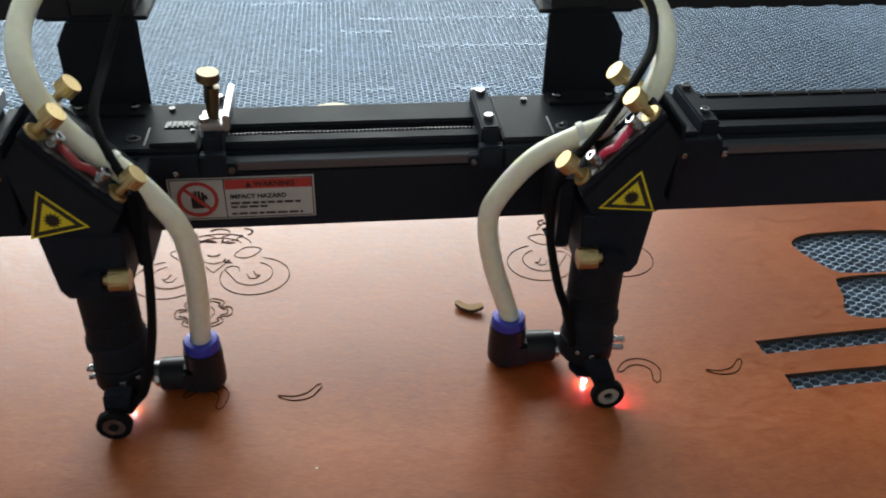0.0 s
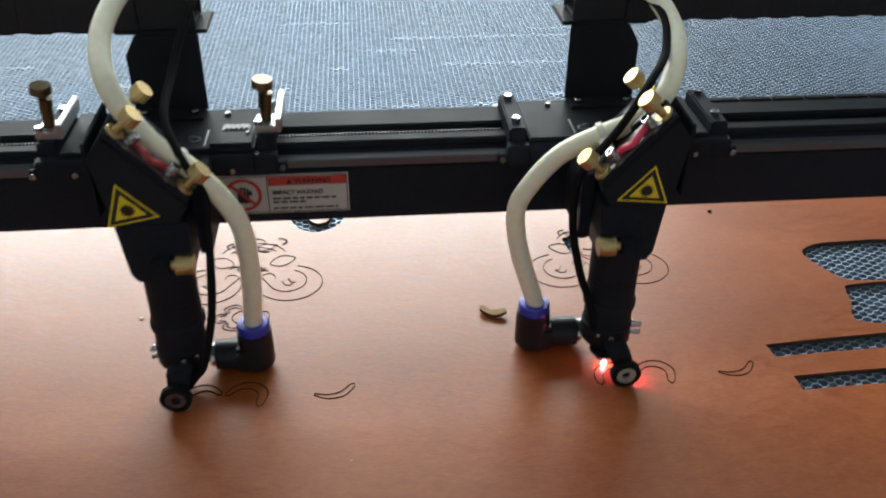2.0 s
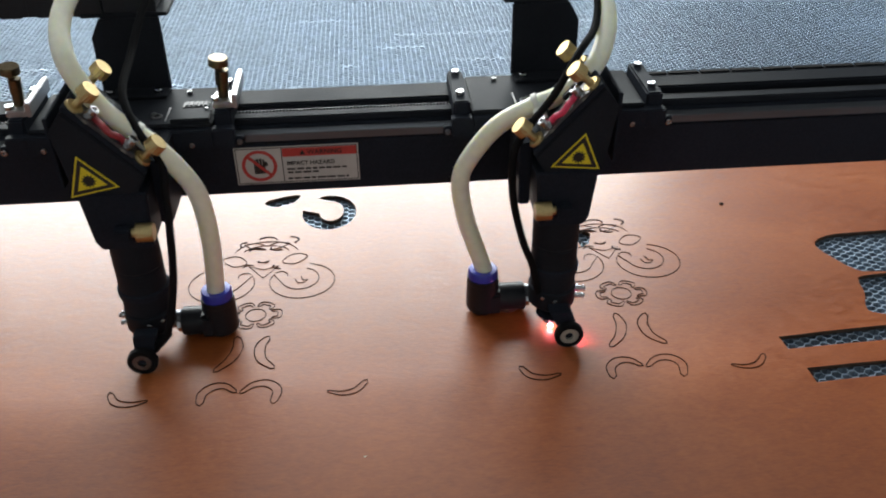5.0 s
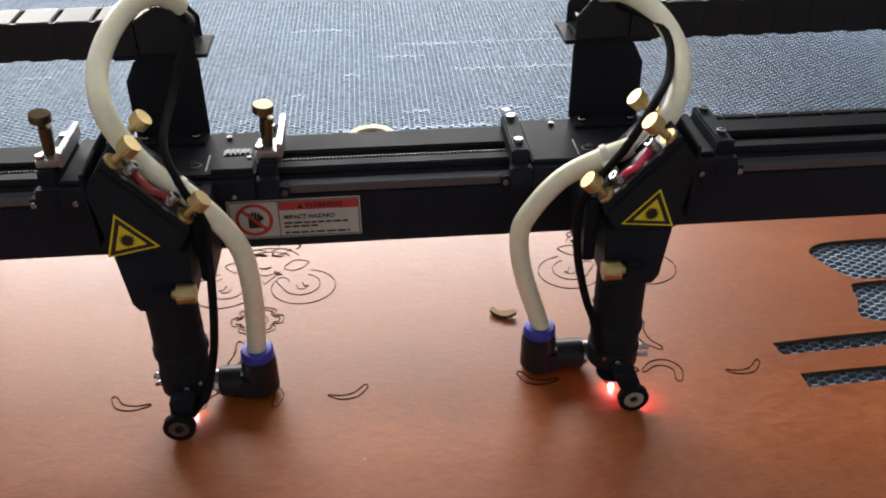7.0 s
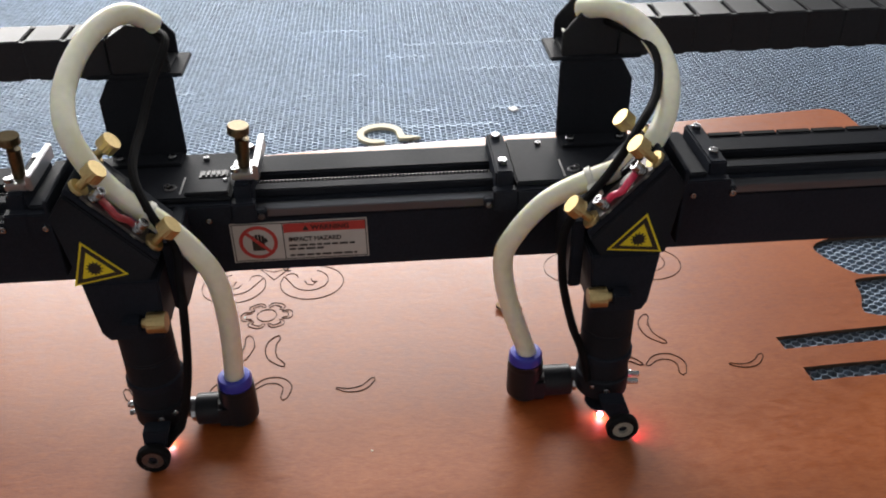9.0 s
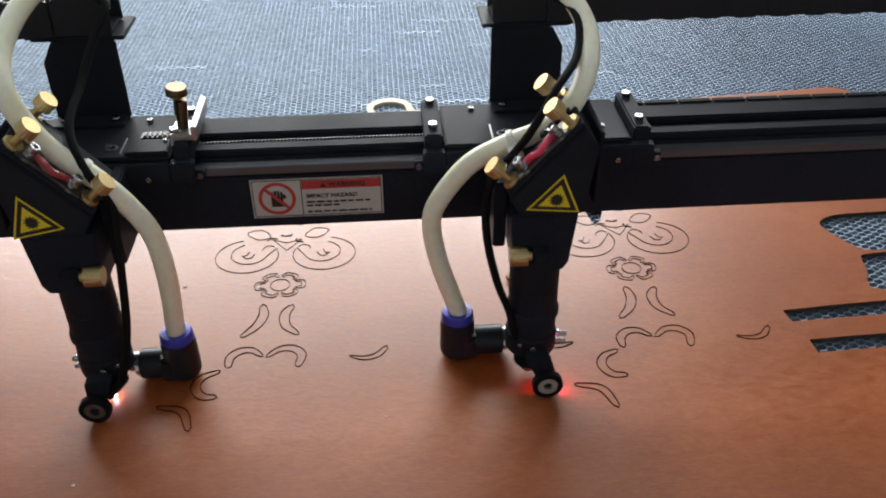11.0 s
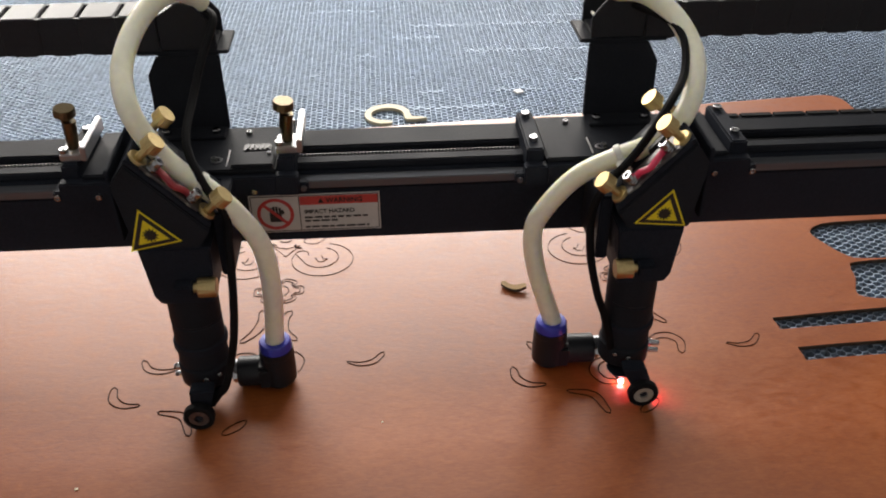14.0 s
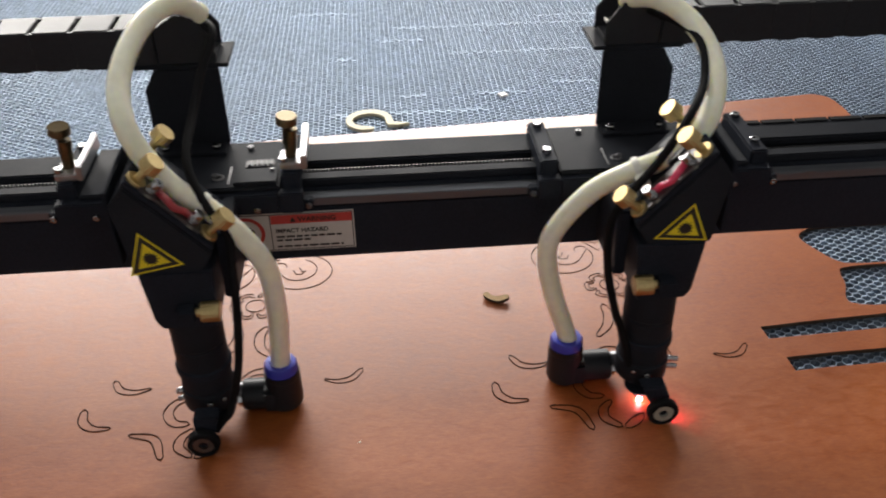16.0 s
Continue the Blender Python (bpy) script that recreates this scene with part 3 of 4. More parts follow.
on_label("frame_line", -0.0478, 0.0233, 0.1071, 0.1076, INK, 0.00012)
on_label("frame_line", -0.0478, 0.0233, 0.0844, 0.0849, INK, 0.00012)
on_label("frame_line", -0.0478, -0.0473, 0.0849, 0.1071, INK, 0.00012)
on_label("frame_line", 0.0228, 0.0233, 0.0849, 0.1071, INK, 0.00012)
on_label("divider", -0.0212, -0.0207, 0.0849, 0.1071, INK, 0.00012)
on_label("red_header", -0.0205, 0.0228, 0.1013, 0.1068, RED, 0.00012)
t = writing("WARNING", 0.0042)
bmesh.ops.transform(t, matrix=pose(-0.0060, 0.0261, 0.1026, 90, 0, 0), verts=t.verts)
part("header_text", t, INK, label, "", False)
sign = prism([(-0.0105, 0.1024), (-0.0072, 0.1024), (-0.0088, 0.1056)], 0.0260, 0.0262, 0)
part("header_triangle", sign, INK, label, "", False)
for z, x1 in ((0.0925, 0.0160), (0.0902, 0.0000), (0.0862, 0.0165)):
    x = -0.0185
    while x < x1:
        w = random.uniform(0.0018, 0.0052)
        on_label("small_print", x, min(x + w, x1 + 0.001), z, z + 0.0012, INK, 0.0003)
        x += w + 0.0009
t = writing("IMPACT HAZARD", 0.0036)
bmesh.ops.transform(t, matrix=pose(-0.0185, 0.0261, 0.0958, 90, 0, 0), verts=t.verts)
part("heading", t, INK, label, "", False)
mface = pose(-0.0345, 0.0263, 0.0960, 90, 0, 0)
part("ban_ring", ring(0.0103, 0.0083, 0.0002, mface, 40, 0.00005), RED, label, "red prohibition ring", False)
part("ban_bar", box(-0.009, 0.009, -0.0009, 0.0009, 0.0001, 0.0003, 0, mface @ pose(0, 0, 0, 0, 0, -45)), RED, label, "", False)
hand = [box(-0.0033, 0.0033, -0.0052, 0.0008, 0, 0.00015, 0, mface)]
for k in range(4):
    hand.append(box(-0.0032 + 0.0017 * k, -0.0019 + 0.0017 * k, 0.0008, 0.0042 + 0.0008 * (k in (1, 2)), 0, 0.00015, 0, mface))
hand.append(box(0.0033, 0.0050, -0.0015, 0.0012, 0, 0.00015, 0, mface @ pose(0, 0, 0, 0, 0, 20)))
part("glove_print", joined(*hand), INK, label, "", False)

# ---- the laser heads ----


def knob(m, parent, r=0.0050, h=0.0085, metal=None, locked=True):
    """A knurled brass thumbscrew on a threaded shaft with a spring; z points out of its head."""
    k = part("thumbscrew", lathe([(r * 0.62, 0.0006), (r * 0.62, 0.0018), (r, 0.0022), (r, 0.0024, 1), (r, h - 0.0006, 1), (r * 0.93, h), (r * 0.3, h)], m, 36, 0.00035), metal or BRASS, parent, "knurled brass thumbscrew")
    part("shaft", lathe([(0.0021, -0.0100), (0.0021, 0.0010)], m, 12), metal or BRASS, k)
    if locked:
        part("collar", lathe([(r * 0.88, -0.0100), (r * 0.98, -0.0096, 1), (r * 0.98, -0.0056, 1), (r * 0.88, -0.0050), (r * 0.4, -0.0050)], m, 36, 0.0005), metal or BRASS, k, "knurled lock ring")
    return k


def spring(m, parent):
    pts = [m @ Vector((0.0024 * math.cos(k * 1.05), 0.0024 * math.sin(k * 1.05), 0.0085 * k / 34)) for k in range(35)]
    return part("spring", tube(pts, 0.00045, 6, 2), STEEL, parent, "steel coil spring")


HOSE_R = [(-38.7, 24, 28), (-39.4, 24, 33.5), (-49.6, 26, 66), (-53.2, 27, 91.5), (-48.3, 26, 107.5), (-33, 23, 129), (-13.6, 20, 141.6), (3.4, 19, 149.4), (17.4, 20, 162.7), (26.8, 35, 175.9), (29.4, 55, 186.4), (23.5, 75, 196.6), (10, 90, 203), (-4, 104, 199)]
HOSE_L = [(35.6, 18.5, 27), (36, 18.5, 32.5), (38.9, 15, 69), (37.4, 13, 99.3), (29.2, 11.5, 119), (15.9, 11.5, 136.4), (1.3, 12.5, 148.9), (-9.8, 14, 164.8), (-17.1, 19, 180.5), (-21.4, 38, 191.5), (-18.4, 60, 201.7), (-11, 80, 208.5), (-1, 94, 209), (8, 106, 199)]
CABLE_R = [(-8, 4, 26), (-12.5, 4, 46), (-19.3, 5, 65), (-25.3, 8, 92.7), (-25.4, 10, 118), (-18.5, 10, 133), (-5.5, 11, 150.5), (6.4, 12, 173.2), (21.5, 38, 180.8), (24, 65, 193), (8, 100, 194)]
CABLE_L = [(0.8, -8, 9.5), (6, -8, 17), (10.8, -7, 23.8), (18.6, -6, 54.2), (22.0, -3, 85), (22.4, 3, 108), (22.4, 7, 124.5), (14, 8, 143), (5.5, 25, 157), (6.0, 55, 167), (9.5, 75, 180), (14.5, 95, 192.6), (8, 108, 195)]
mm = lambda pts: [(x / 1000, y / 1000, z / 1000) for x, y, z in pts]


def laser_head(s, shift, wheel_x, elbow_x, elbow_y, hose, cable):
    """One cutting head; s is 1 for the head whose air elbow points to lower x, -1 for its mirror image."""
    head = empty("laser_head", "black laser cutting head with brass thumbscrews and milky air hose", "laser head", "pair of laser heads")
    X = Matrix.Diagonal((s, 1, 1, 1))

    def add(name, bm, material, parent=head, label="", smooth=True):
        bmesh.ops.transform(bm, matrix=X, verts=bm.verts)
        return part(name, bm, material, parent, label, smooth)

    # lens tube and nozzle
    AY = 0.0130
    axis = pose(shift, AY, 0) @ Matrix.Diagonal((1.13, 1.13, 1, 1))
    tubep = add("lens_tube", lathe([(0.0112, 0.0270), (0.0121, 0.0278), (0.0121, 0.0560), (0.0117, 0.0565), (0.0117, 0.0575), (0.0121, 0.0580), (0.0121, 0.0835)], axis), SATIN, head, "black anodised lens tube")
    add("tube_collar", lathe([(0.0126, 0.0385), (0.0132, 0.0390), (0.0132, 0.0425), (0.0124, 0.0433)], axis), BLACK, tubep)
    add("nozzle_body", lathe([(0.0088, 0.0105), (0.0122, 0.0140), (0.0128, 0.0150), (0.0128, 0.0262), (0.0120, 0.0270)], axis), SATIN, head, "black nozzle body")
    add("nozzle_tip", lathe([(0.0018, 0.0030), (0.0028, 0.0030), (0.0086, 0.0103)], pose(0, 0.004, 0)), BLACK, head, "black nozzle cone")
    for k, (bx, bz) in enumerate(((0.0142 + shift, 0.0225), (0.0142 + shift, 0.0170))):
        screw("side_screw", (s * bx, AY - 0.002, bz), (s, -0.15, 0), 0.0021 if k == 0 else 0.0015, head, STEEL, "small steel side screw")
        part("screw_stub", lathe([(0.0017, 0), (0.0017, 0.0058), (0.0014, 0.0062)] if s > 0 else [(0.0015, 0), (0.0015, 0.0030), (0.0012, 0.0033)], along((s * bx, AY - 0.002, bz), (s * (bx + 1), AY - 0.15, bz)), 10), STEEL if s > 0 else DARK_STEEL, head)
    screw("front_screw", (s * 0.001, AY - 0.0144, 0.0225), (0, -1, 0), 0.0017, head, STEEL)
    screw("front_screw", (s * -0.006, AY - 0.0128, 0.0245), (-s * 0.4, -1, 0), 0.0012, head, STEEL)
    # roller foot beside the nozzle
    roller = add("roller", ring(0.0086, 0.0057, 0.0052), RUBBER, head, "black rubber-tyred roller")
    roller.data.transform(pose(s * wheel_x, -0.0136, 0.0088, 90, 0, 0))
    part("hub", ring(0.0057, 0.0026, 0.0047, pose(s * wheel_x, -0.0138, 0.0088, 90, 0, 0), 28, 0.0004), HUB if s > 0 else DULL, roller, "worn grey roller hub")
    part("axle", lathe([(0.0024, 0), (0.0024, 0.0040), (0.0012, 0.0046)], pose(s * wheel_x, -0.0130, 0.0088, 90, 0, 0), 14), BLACK, roller)
    add("roller_arm", prism([(wheel_x - 0.0035, 0.0072), (wheel_x + 0.0035, 0.0072), (wheel_x + 0.0045, 0.0150), (0.0090, 0.0235), (-0.0045, 0.0235), (wheel_x - 0.0065, 0.0120)], -0.0128, -0.0040, 0.0008), BLACK, head, "black roller arm")
    # air elbow
    ex, ey, ez = elbow_x, elbow_y, 0.0112
    leg = lathe([(0.0055, -0.0100), (0.0085, -0.0096), (0.0100, -0.0078), (0.0102, -0.0060), (0.0100, 0.0112)], pose(-ex, ey, ez), 28)
    elbow = add("air_elbow", joined(leg, box(-ex - 0.0010, -ex + 0.0125, ey - 0.0092, ey + 0.0092, ez - 0.0100, ez + 0.0064, 0.0024)), PLASTIC, head, "black plastic push-in elbow fitting")
    add("elbow_arm", lathe([(0.0080, 0), (0.0088, 0.0008), (0.0088, ex - 0.0140), (0.0080, ex - 0.0134)], along((-0.0128, ey, ez - 0.0020), (-ex, ey, ez - 0.0020)), 24), PLASTIC, elbow)
    add("neck", lathe([(0.0098, 0), (0.0100, 0.0008), (0.0098, 0.0040)], pose(-ex, ey, ez + 0.0110), 30), PLASTIC, elbow)
    add("release_ring", lathe([(0.0092, 0), (0.0092, 0.0042), (0.0084, 0.0056), (0.0057, 0.0058), (0.0054, 0.0040)], pose(-ex, ey, ez + 0.0151), 30), BLUE, elbow, "blue plastic release ring")
    add("hex_nut", lathe([(0.0060, 0), (0.0068, 0.0005), (0.0072, 0.0027), (0.0064, 0.0032)], along((-0.0129, ey, ez - 0.0018), (-0.0060, ey, ez - 0.0018)), 6), STEEL, elbow, "nickel hex nut")
    add("thread_stub", lathe([(0.0055, 0), (0.0055, 0.0070)], along((-0.0140, ey, ez), (-0.0060, ey, ez)), 18), DARK_STEEL, elbow)
    part("air_hose", tube(mm(hose), 0.0053, 18), HOSE, head, "milky translucent air hose")
    part("signal_cable", tube(mm(cable), 0.0022, 10), RUBBER, head, "thin black cable")
    # clamp block and set screw
    add("clamp_block", prism([(-0.0125, 0.0790), (0.0110 + shift, 0.0790), (0.0140 + shift, 0.0840), (0.0172 + shift, 0.1135), (-0.0150, 0.1135)], -0.0052, 0.0500, 0.0008), BLACK, head, "black clamp block")
    add("side_flange", box(-0.0218, -0.0152, 0.0100, 0.0470, 0.0850, 0.1240, 0.0008), BLACK, head)
    setm = along((-0.0030, -0.0085, 0.0915), (-0.0170, -0.0085, 0.0915))
    add("set_screw", lathe([(0.0024, -0.0010), (0.0024, 0.0030), (0.0026, 0.0032), (0.0052, 0.0036), (0.0052, 0.0038, 1), (0.0052, 0.0120, 1), (0.0047, 0.0126), (0.0020, 0.0126)], setm, 36, 0.0003), BRASS, head, "knurled brass set screw")
    add("set_screw_boss", box(-0.0040, 0.0050, -0.0130, -0.0052, 0.0880, 0.0950, 0.0008), BLACK, head)
    # mirror housing with its plate and thumbscrews
    housing = add("mirror_housing", prism([(-0.0160, 0.1225), (-0.0100, 0.1128), (0.0215, 0.1128), (0.0270, 0.1500), (0.0185, 0.1610)], -0.0042, 0.0370, 0.0008), SATIN, head, "black wedge-shaped mirror housing")
    u, nrm = Vector((34.5, 0, 38.5)).normalized(), Vector((-38.5, 0, 34.5)).normalized()
    frame_m = Matrix(((u.x, 0, nrm.x, -0.0160), (0, 1, 0, 0), (u.z, 0, nrm.z, 0.1225), (0, 0, 0, 1)))
    add("mirror_plate", box(0.0015, 0.0525, -0.0035, 0.0370, 0.0004, 0.0030, 0.0005, frame_m), BLACK, head, "black mirror plate")
    add("mirror_back", box(0.0300, 0.0500, 0.0110, 0.0300, 0.0031, 0.0060, 0.0010, frame_m), PLASTIC, head)
    add("mirror_cover", box(0.0105, 0.0455, -0.0030, 0.0105, 0.0031, 0.0044, 0.0007, frame_m), DULL, head, "dull grey metal mirror cover")
    wire = [frame_m @ Vector(p) for p in ((0.0180, 0.0030, 0.0052), (0.0225, 0.0005, 0.0068), (0.0275, -0.0015, 0.0064), (0.0320, -0.0010, 0.0070), (0.0370, 0.0030, 0.0056))]
    add("red_wire", tube(wire, 0.0017, 10), REDGLASS if s > 0 else REDDARK, head, "loop of red insulated wire")
    for ku, ky in ((0.0065, 0.0030), (0.0475, 0.0030), (0.0475, 0.0310)):
        knob(X @ frame_m @ pose(ku, ky, 0.0098), head, 0.0050, 0.0080)
    for ku in (0.0165, 0.0400):
        add("boss", lathe([(0.0054, 0.0030), (0.0054, 0.0038), (0.0050, 0.0042), (0.0028, 0.0042)], frame_m @ pose(ku, 0.0028, 0), 24), HUB, head, "pale grey boss")
        spring(X @ frame_m @ pose(ku, 0.0015, 0.0032) @ Matrix.Diagonal((1, 1, 0.7, 1)), head)
        screw("plate_screw", X @ frame_m @ Vector((ku, 0.0015, 0.0080)), (X @ frame_m).to_3x3() @ Vector((0, 0, 1)), 0.0028, head)
    tie = add("cable_tie", joined(ring(0.0064, 0.0050, 0.0034, None, 22, 0.0004), box(0.0045, 0.0108, -0.0033, 0.0033, -0.0014, 0.0050, 0.0009)), TIE, head, "white nylon cable tie")
    h = [Vector(q) for q in mm(hose)]
    tie.matrix_basis = along(h[6], h[7]) @ pose(0, 0, 0, 0, 0, 200) if s > 0 else along(h[5], h[6]) @ pose(0, 0, 0.004, 0, 0, 60)
    add("mount_fin", box(0.0275, 0.0295, 0.0000, 0.0470, 0.1150, 0.1560, 0.0005), BLACK, head)
    # yellow warning triangle
    tri = [(0.0102, 0.1360), (-0.0076, 0.1166), (0.0194, 0.1140)] if s > 0 else [(0.0161, 0.1366), (-0.0021, 0.1176), (0.0238, 0.1124)]
    g = Vector((sum(p[0] for p in tri) / 3, sum(p[1] for p in tri) / 3))

    def shrunk(f, y):
        return prism([(g.x + f * (p[0] - g.x), g.y + f * (p[1] - g.y)) for p in tri], y, y + 0.00012, 0)
    sign = add("warning_triangle", shrunk(1.0, -0.00445), YELLOW, head, "yellow triangular laser warning sticker", False)
    add("triangle_border", shrunk(0.88, -0.00460), INK, sign, "", False)
    add("triangle_field", shrunk(0.60, -0.00475), YELLOW, sign, "", False)
    star = []
    for k in range(24):
        r = 0.0042 if k % 2 == 0 else 0.0026
        star.append((g.x + r * math.cos(math.pi * k / 12), g.y - 0.0002 + r * math.sin(math.pi * k / 12)))
    add("burst_symbol", prism(star, -0.00490, -0.00478, 0), INK, sign, "", False)
    # carriage on the beam
    add("carriage_plate", box(-0.0440, 0.0580, 0.0480, 0.0980, 0.1240, 0.1268, 0.0008), SATIN, head, "black carriage plate")
    add("carriage_front", box(-0.0440, 0.0600, 0.0440, 0.0500, 0.1122, 0.1238, 0.0008), BLACK, head)
    for bx, by in ((-0.010, 0.060), (-0.026, 0.090), (0.044, 0.062)):
        screw("carriage_screw", (s * bx, by, 0.1268), (0, 0, 1), 0.0017, head, DARK_STEEL)
    for bx, bz in ((-0.032, 0.1155), (0.050, 0.1160)):
        screw("front_screw", (s * bx, 0.0440, bz), (0, -1, 0), 0.0016, head)
    add("cut_mark", box(-0.0180, -0.0172, 0.0520, 0.0700, 0.1268, 0.1272, 0, None), ALU, head)
    add("screw_rim", ring(0.0033, 0.0019, 0.0006, pose(-0.0117, 0.0590, 0.1268), 24, 0.0002), DARK_STEEL, head)
    if s < 0:
        pad = add("belt_pad", box(-0.0428, -0.0205, 0.0490, 0.0640, 0.1269, 0.1292, 0.0006), SATIN, head, "black pad over the belt end")
        screw("pad_screw", (s * -0.0400, 0.0610, 0.1292), (0, 0, 1), 0.0011, pad, DARK_STEEL)
        teeth = [box(-0.0395 + 0.0027 * k, -0.0378 + 0.0027 * k, 0.0668, 0.0720, 0.1288, 0.1296, 0.0001) for k in range(5)]
        add("belt_end", joined(box(-0.0405, -0.0255, 0.0660, 0.0730, 0.1269, 0.1288, 0.0003), *teeth), PLASTIC, head, "dark grey toothed belt end")
    # belt clamps at both ends
    for cx in (-0.0500, 0.0640):
        c = add("belt_clamp", box(cx - 0.0048, cx + 0.0048, 0.0500, 0.0960, 0.1180, 0.1320, 0.0010), BLACK, head, "black belt clamp")
        screw("clamp_screw", (s * cx, 0.060, 0.1320), (0, 0, 1), 0.0025, c)
        screw("clamp_screw", (s * cx, 0.090, 0.1320), (0, 0, 1), 0.0025, c)
        add("clamp_foot", box(cx - 0.0062, cx + 0.0062, 0.0440, 0.0510, 0.1118, 0.1240, 0.0008), BLACK, c)
        screw("clamp_bolt", (s * (cx - 0.0085), 0.0465, 0.1150), (0, -1, 0), 0.0016, c, DARK_STEEL)
        screw("clamp_bolt", (s * (cx + 0.0085), 0.0465, 0.1150), (0, -1, 0), 0.0019, c)
        add("clamp_ear", box(cx - 0.0110, cx + 0.0110, 0.0465, 0.0520, 0.1122, 0.1180, 0.0008), BLACK, c)
        if s < 0:
            # aluminium post with a brass thumbscrew on top
            add("tension_plate", box(cx - 0.0088, cx - 0.0058, 0.0540, 0.0920, 0.1320, 0.1405, 0.0006), ALU, c, "bare aluminium tension plate")
            add("tension_foot", box(cx - 0.0057, cx + 0.0052, 0.0540, 0.0700, 0.1321, 0.1362, 0.0006), ALU, c)
            knob(pose(s * cx, 0.0630, 0.1532, 4, -6 * s, 0), c, 0.0056, 0.0066, BRONZE, False)
            part("post_screw", lathe([(0.0030, 0), (0.0034, 0.0202)], pose(s * cx, 0.0630, 0.1325, 4, -6 * s, 0), 16), BRONZE, c)
            screw("post_bolt", (s * (cx + 0.0032), 0.0572, 0.1362), (0, 0, 1), 0.0024, c)
    # upright bracket for the cable chain
    add("chain_bracket", prism([(-0.0145, 0.1270), (0.0265, 0.1270), (0.0262, 0.1610), (0.0195, 0.1730), (-0.0145, 0.1730)], 0.0960, 0.0985, 0.0008), SATIN, head, "black folded sheet-metal bracket")
    add("bracket_foot", box(-0.0135, 0.0265, 0.0830, 0.0985, 0.1268, 0.1288, 0.0006), SATIN, head)
    add("bracket_top", box(-0.0200, 0.0300, 0.0960, 0.1270, 0.1730, 0.1752, 0.0006), SATIN, head)
    for bx in (-0.008, 0.020):
        screw("bracket_screw", (s * bx, 0.089, 0.1288), (0, 0, 1), 0.0024, head)
    return head


LEFT_AT, RIGHT_AT = Vector((-0.1315, -0.0245, 0)), Vector((0.1028, -0.0245, 0))
right_head = laser_head(1, 0.0020, 0.0077, 0.0392, 0.0240, HOSE_R, CABLE_R)
left_head = laser_head(-1, 0.0036, 0.0050, 0.0358, 0.0185, HOSE_L, CABLE_L)


def cable_chain(s):
    """A black cable chain that lies along the beam, link by link, from the head's bracket outwards."""
    chain = empty("cable_chain", "black plastic cable chain of hinged links", "cable chain", "pair of cable chains")
    outline = [(-0.014, 0.1755), (0.016, 0.1755), (0.016, 0.1945), (0.004, 0.2020), (-0.004, 0.2000), (-0.014, 0.1880)]
    end = joined(prism(outline, 0.0970, 0.0986, 0.0005), prism(outline, 0.1214, 0.1230, 0.0005), box(-0.013, 0.016, 0.0986, 0.1214, 0.1755, 0.1775, 0.0004), box(0.008, 0.016, 0.0986, 0.1214, 0.1925, 0.1945, 0.0004))
    bmesh.ops.transform(end, matrix=Matrix.Diagonal((s, 1, 1, 1)), verts=end.verts)
    part("end_link", end, PLASTIC, chain, "open black end link")
    # reflection along the link's inner edge, modelled as a thin pale strip
    edge_glint = [(-0.0128, 0.1882), (-0.0095, 0.1862), (-0.0045, 0.1872), (0.0010, 0.1915), (0.0042, 0.1985), (0.0050, 0.1980), (0.0022, 0.1905), (-0.0040, 0.1860), (-0.0095, 0.1850), (-0.0132, 0.1872)]
    part("edge_glint", prism([(s * x, z) for x, z in edge_glint], 0.0990, 0.1060, 0.0001), TIE, chain, "pale bent strip drawn as the bright reflection on the end link's inner edge")
    for k in range(26):
        x = 0.0175 + 0.0205 * k
        a, b = sorted((s * x, s * (x + 0.0200)))
        part("link", joined(box(a - 0.0002, b + 0.0002, 0.0975, 0.1005, 0.1745, 0.1945, 0.0002), box(a - 0.0002, b + 0.0002, 0.1195, 0.1225, 0.1745, 0.1945, 0.0002), box(a + 0.0008, b - 0.0008, 0.0980, 0.1220, 0.1920, 0.1950, 0.0006), box(a + 0.004, b - 0.004, 0.0980, 0.1220, 0.1735, 0.1750, 0.0004)), PLASTIC, chain)
    return chain


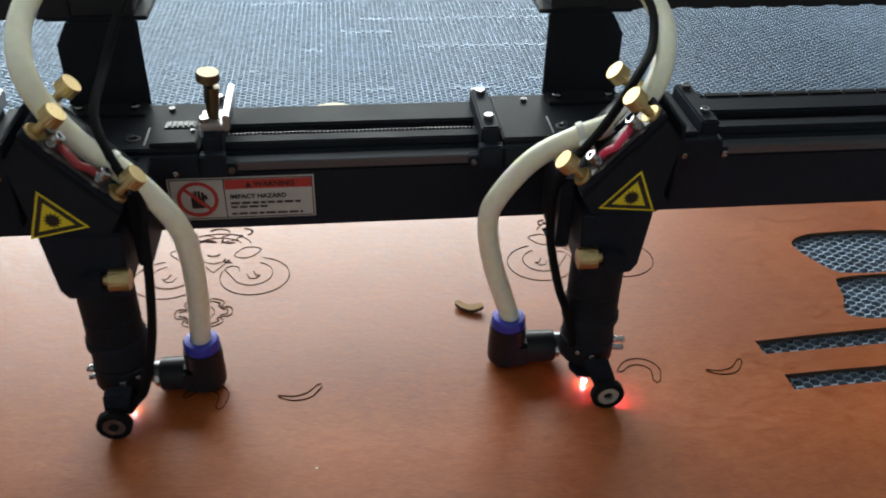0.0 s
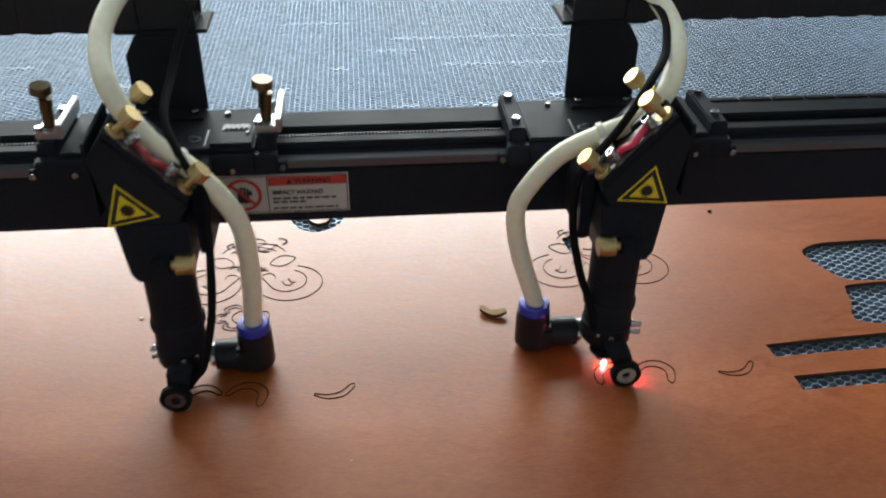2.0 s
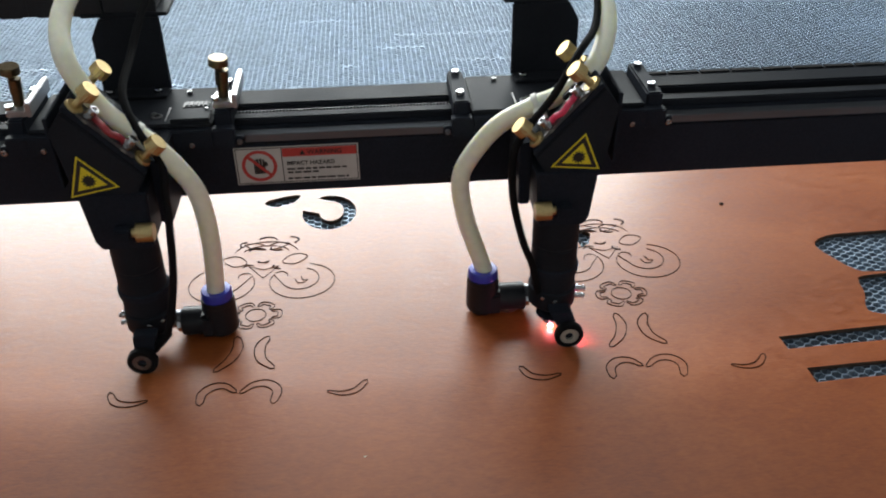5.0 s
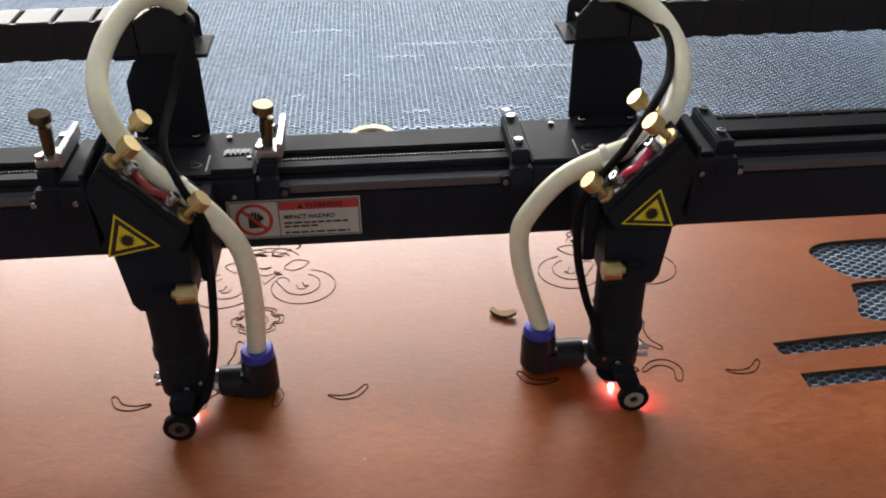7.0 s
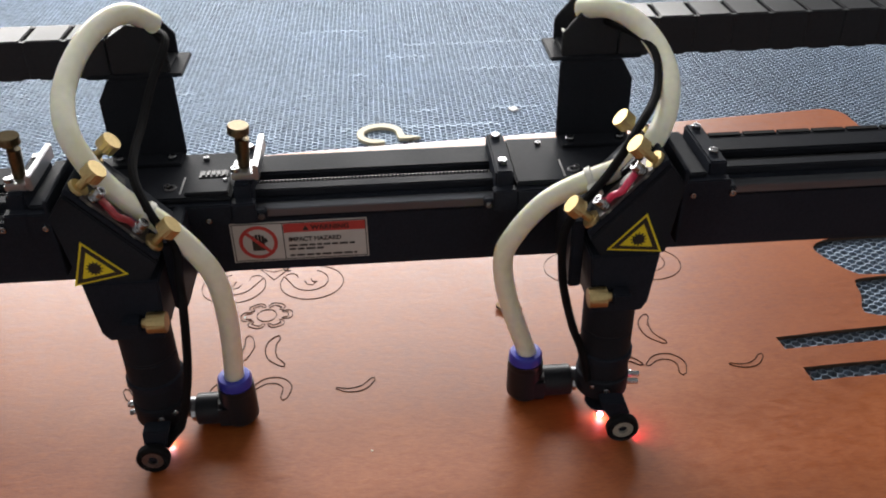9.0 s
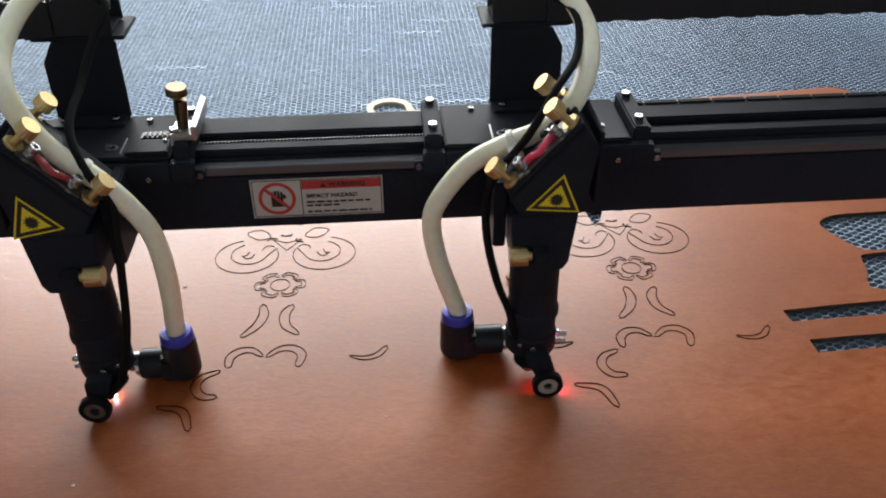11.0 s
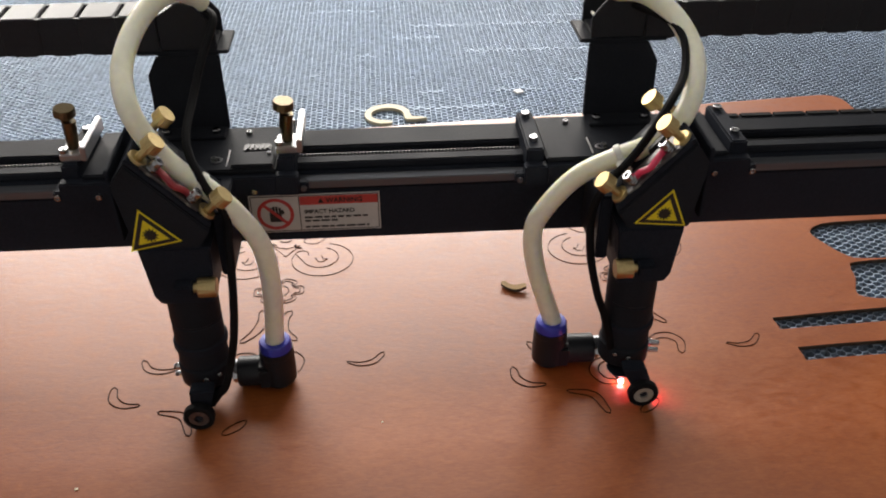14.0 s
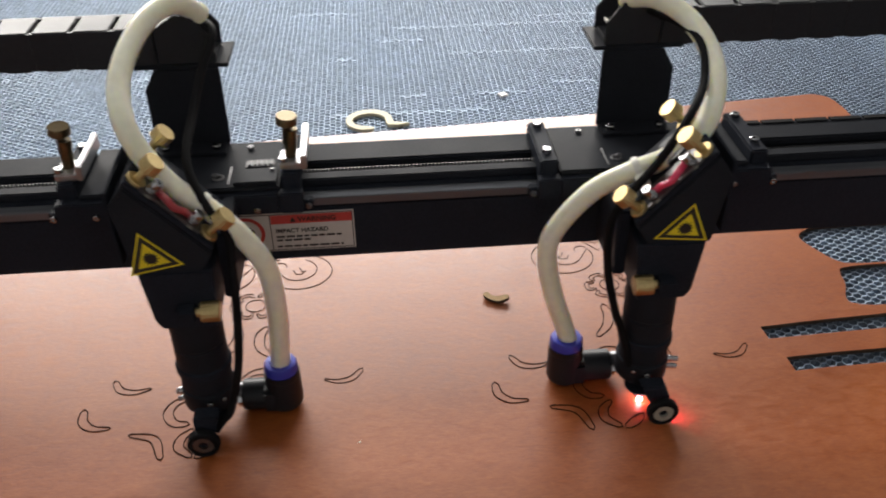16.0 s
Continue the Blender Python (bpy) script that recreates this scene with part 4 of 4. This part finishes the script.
right_chain = cable_chain(1)
left_chain = cable_chain(-1)

# ---- sparks at the nozzles and the added red glow of the pointer ----


def spark(r, material, look_of):
    bm = bmesh.new()
    bmesh.ops.create_icosphere(bm, subdivisions=2, radius=r)
    for v in bm.verts:
        v.co *= 1 + 0.35 * noise.noise(v.co * 1500)
    return tagged(part("cutting_spark", bm, material), look_of, "spark", "cutting sparks")


left_spark = spark(0.0010, SPARK, "small glowing orange-white cutting spark at the nozzle")
right_spark = spark(0.0014, SPARK_RED, "small glowing red-white cutting spark at the nozzle")
# glowing ball added behind the right roller, to cast the pointer's red light
bm = bmesh.new()
bmesh.ops.create_icosphere(bm, subdivisions=2, radius=0.0011)
pointer = tagged(part("pointer_glow", bm, POINTER_GLOW), "small red glowing ball added behind the roller for the pointer's light", "pointer lamp")
# seconds at which each head's spark flares up; else it glows inside the nozzle cone
LEFT_FLARES, RIGHT_DIM = (0.0, 0.5, 1.5, 6.5, 7.0, 7.5, 8.0, 8.5, 11.0, 12.5, 13.5, 15.0), (11.0, 11.5)


# ---- motion ----
def motions():
    walk(gantry, [(t, pose(0, gy, 0)) for t, hl, hr, gy in TRAVEL])
    for things, at, which in (((left_head, left_chain), LEFT_AT, 0), ((right_head, right_chain), RIGHT_AT, 1)):
        for thing in things:
            walk(thing, [(r[0], pose(at.x + r[1 + which], at.y + r[3], 0)) for r in TRAVEL])
    for thing, at, which, flares in ((left_spark, LEFT_AT, 1, LEFT_FLARES), (right_spark, RIGHT_AT, 2, [k / 2 for k in range(33) if k / 2 not in RIGHT_DIM])):
        walk(thing, [(r[0], pose(at.x + r[which], at.y + r[3] + 0.001, 0.0022 if math.floor(r[0] * 2) / 2 in flares else 0.0080)) for r in TRAVEL])
    walk(pointer, [(r[0], pose(RIGHT_AT.x + r[2] + 0.0122, RIGHT_AT.y + r[3] - 0.0122, 0.0038)) for r in TRAVEL])
    for line, when in CUT:
        if when > 0:
            x, y, z = line.location
            down, up = pose(x, y, -0.0015), pose(x, y, z)
            walk(line, [(0.0, down), (when - 0.2, down), (when, up), (16.0, up)])


motions()
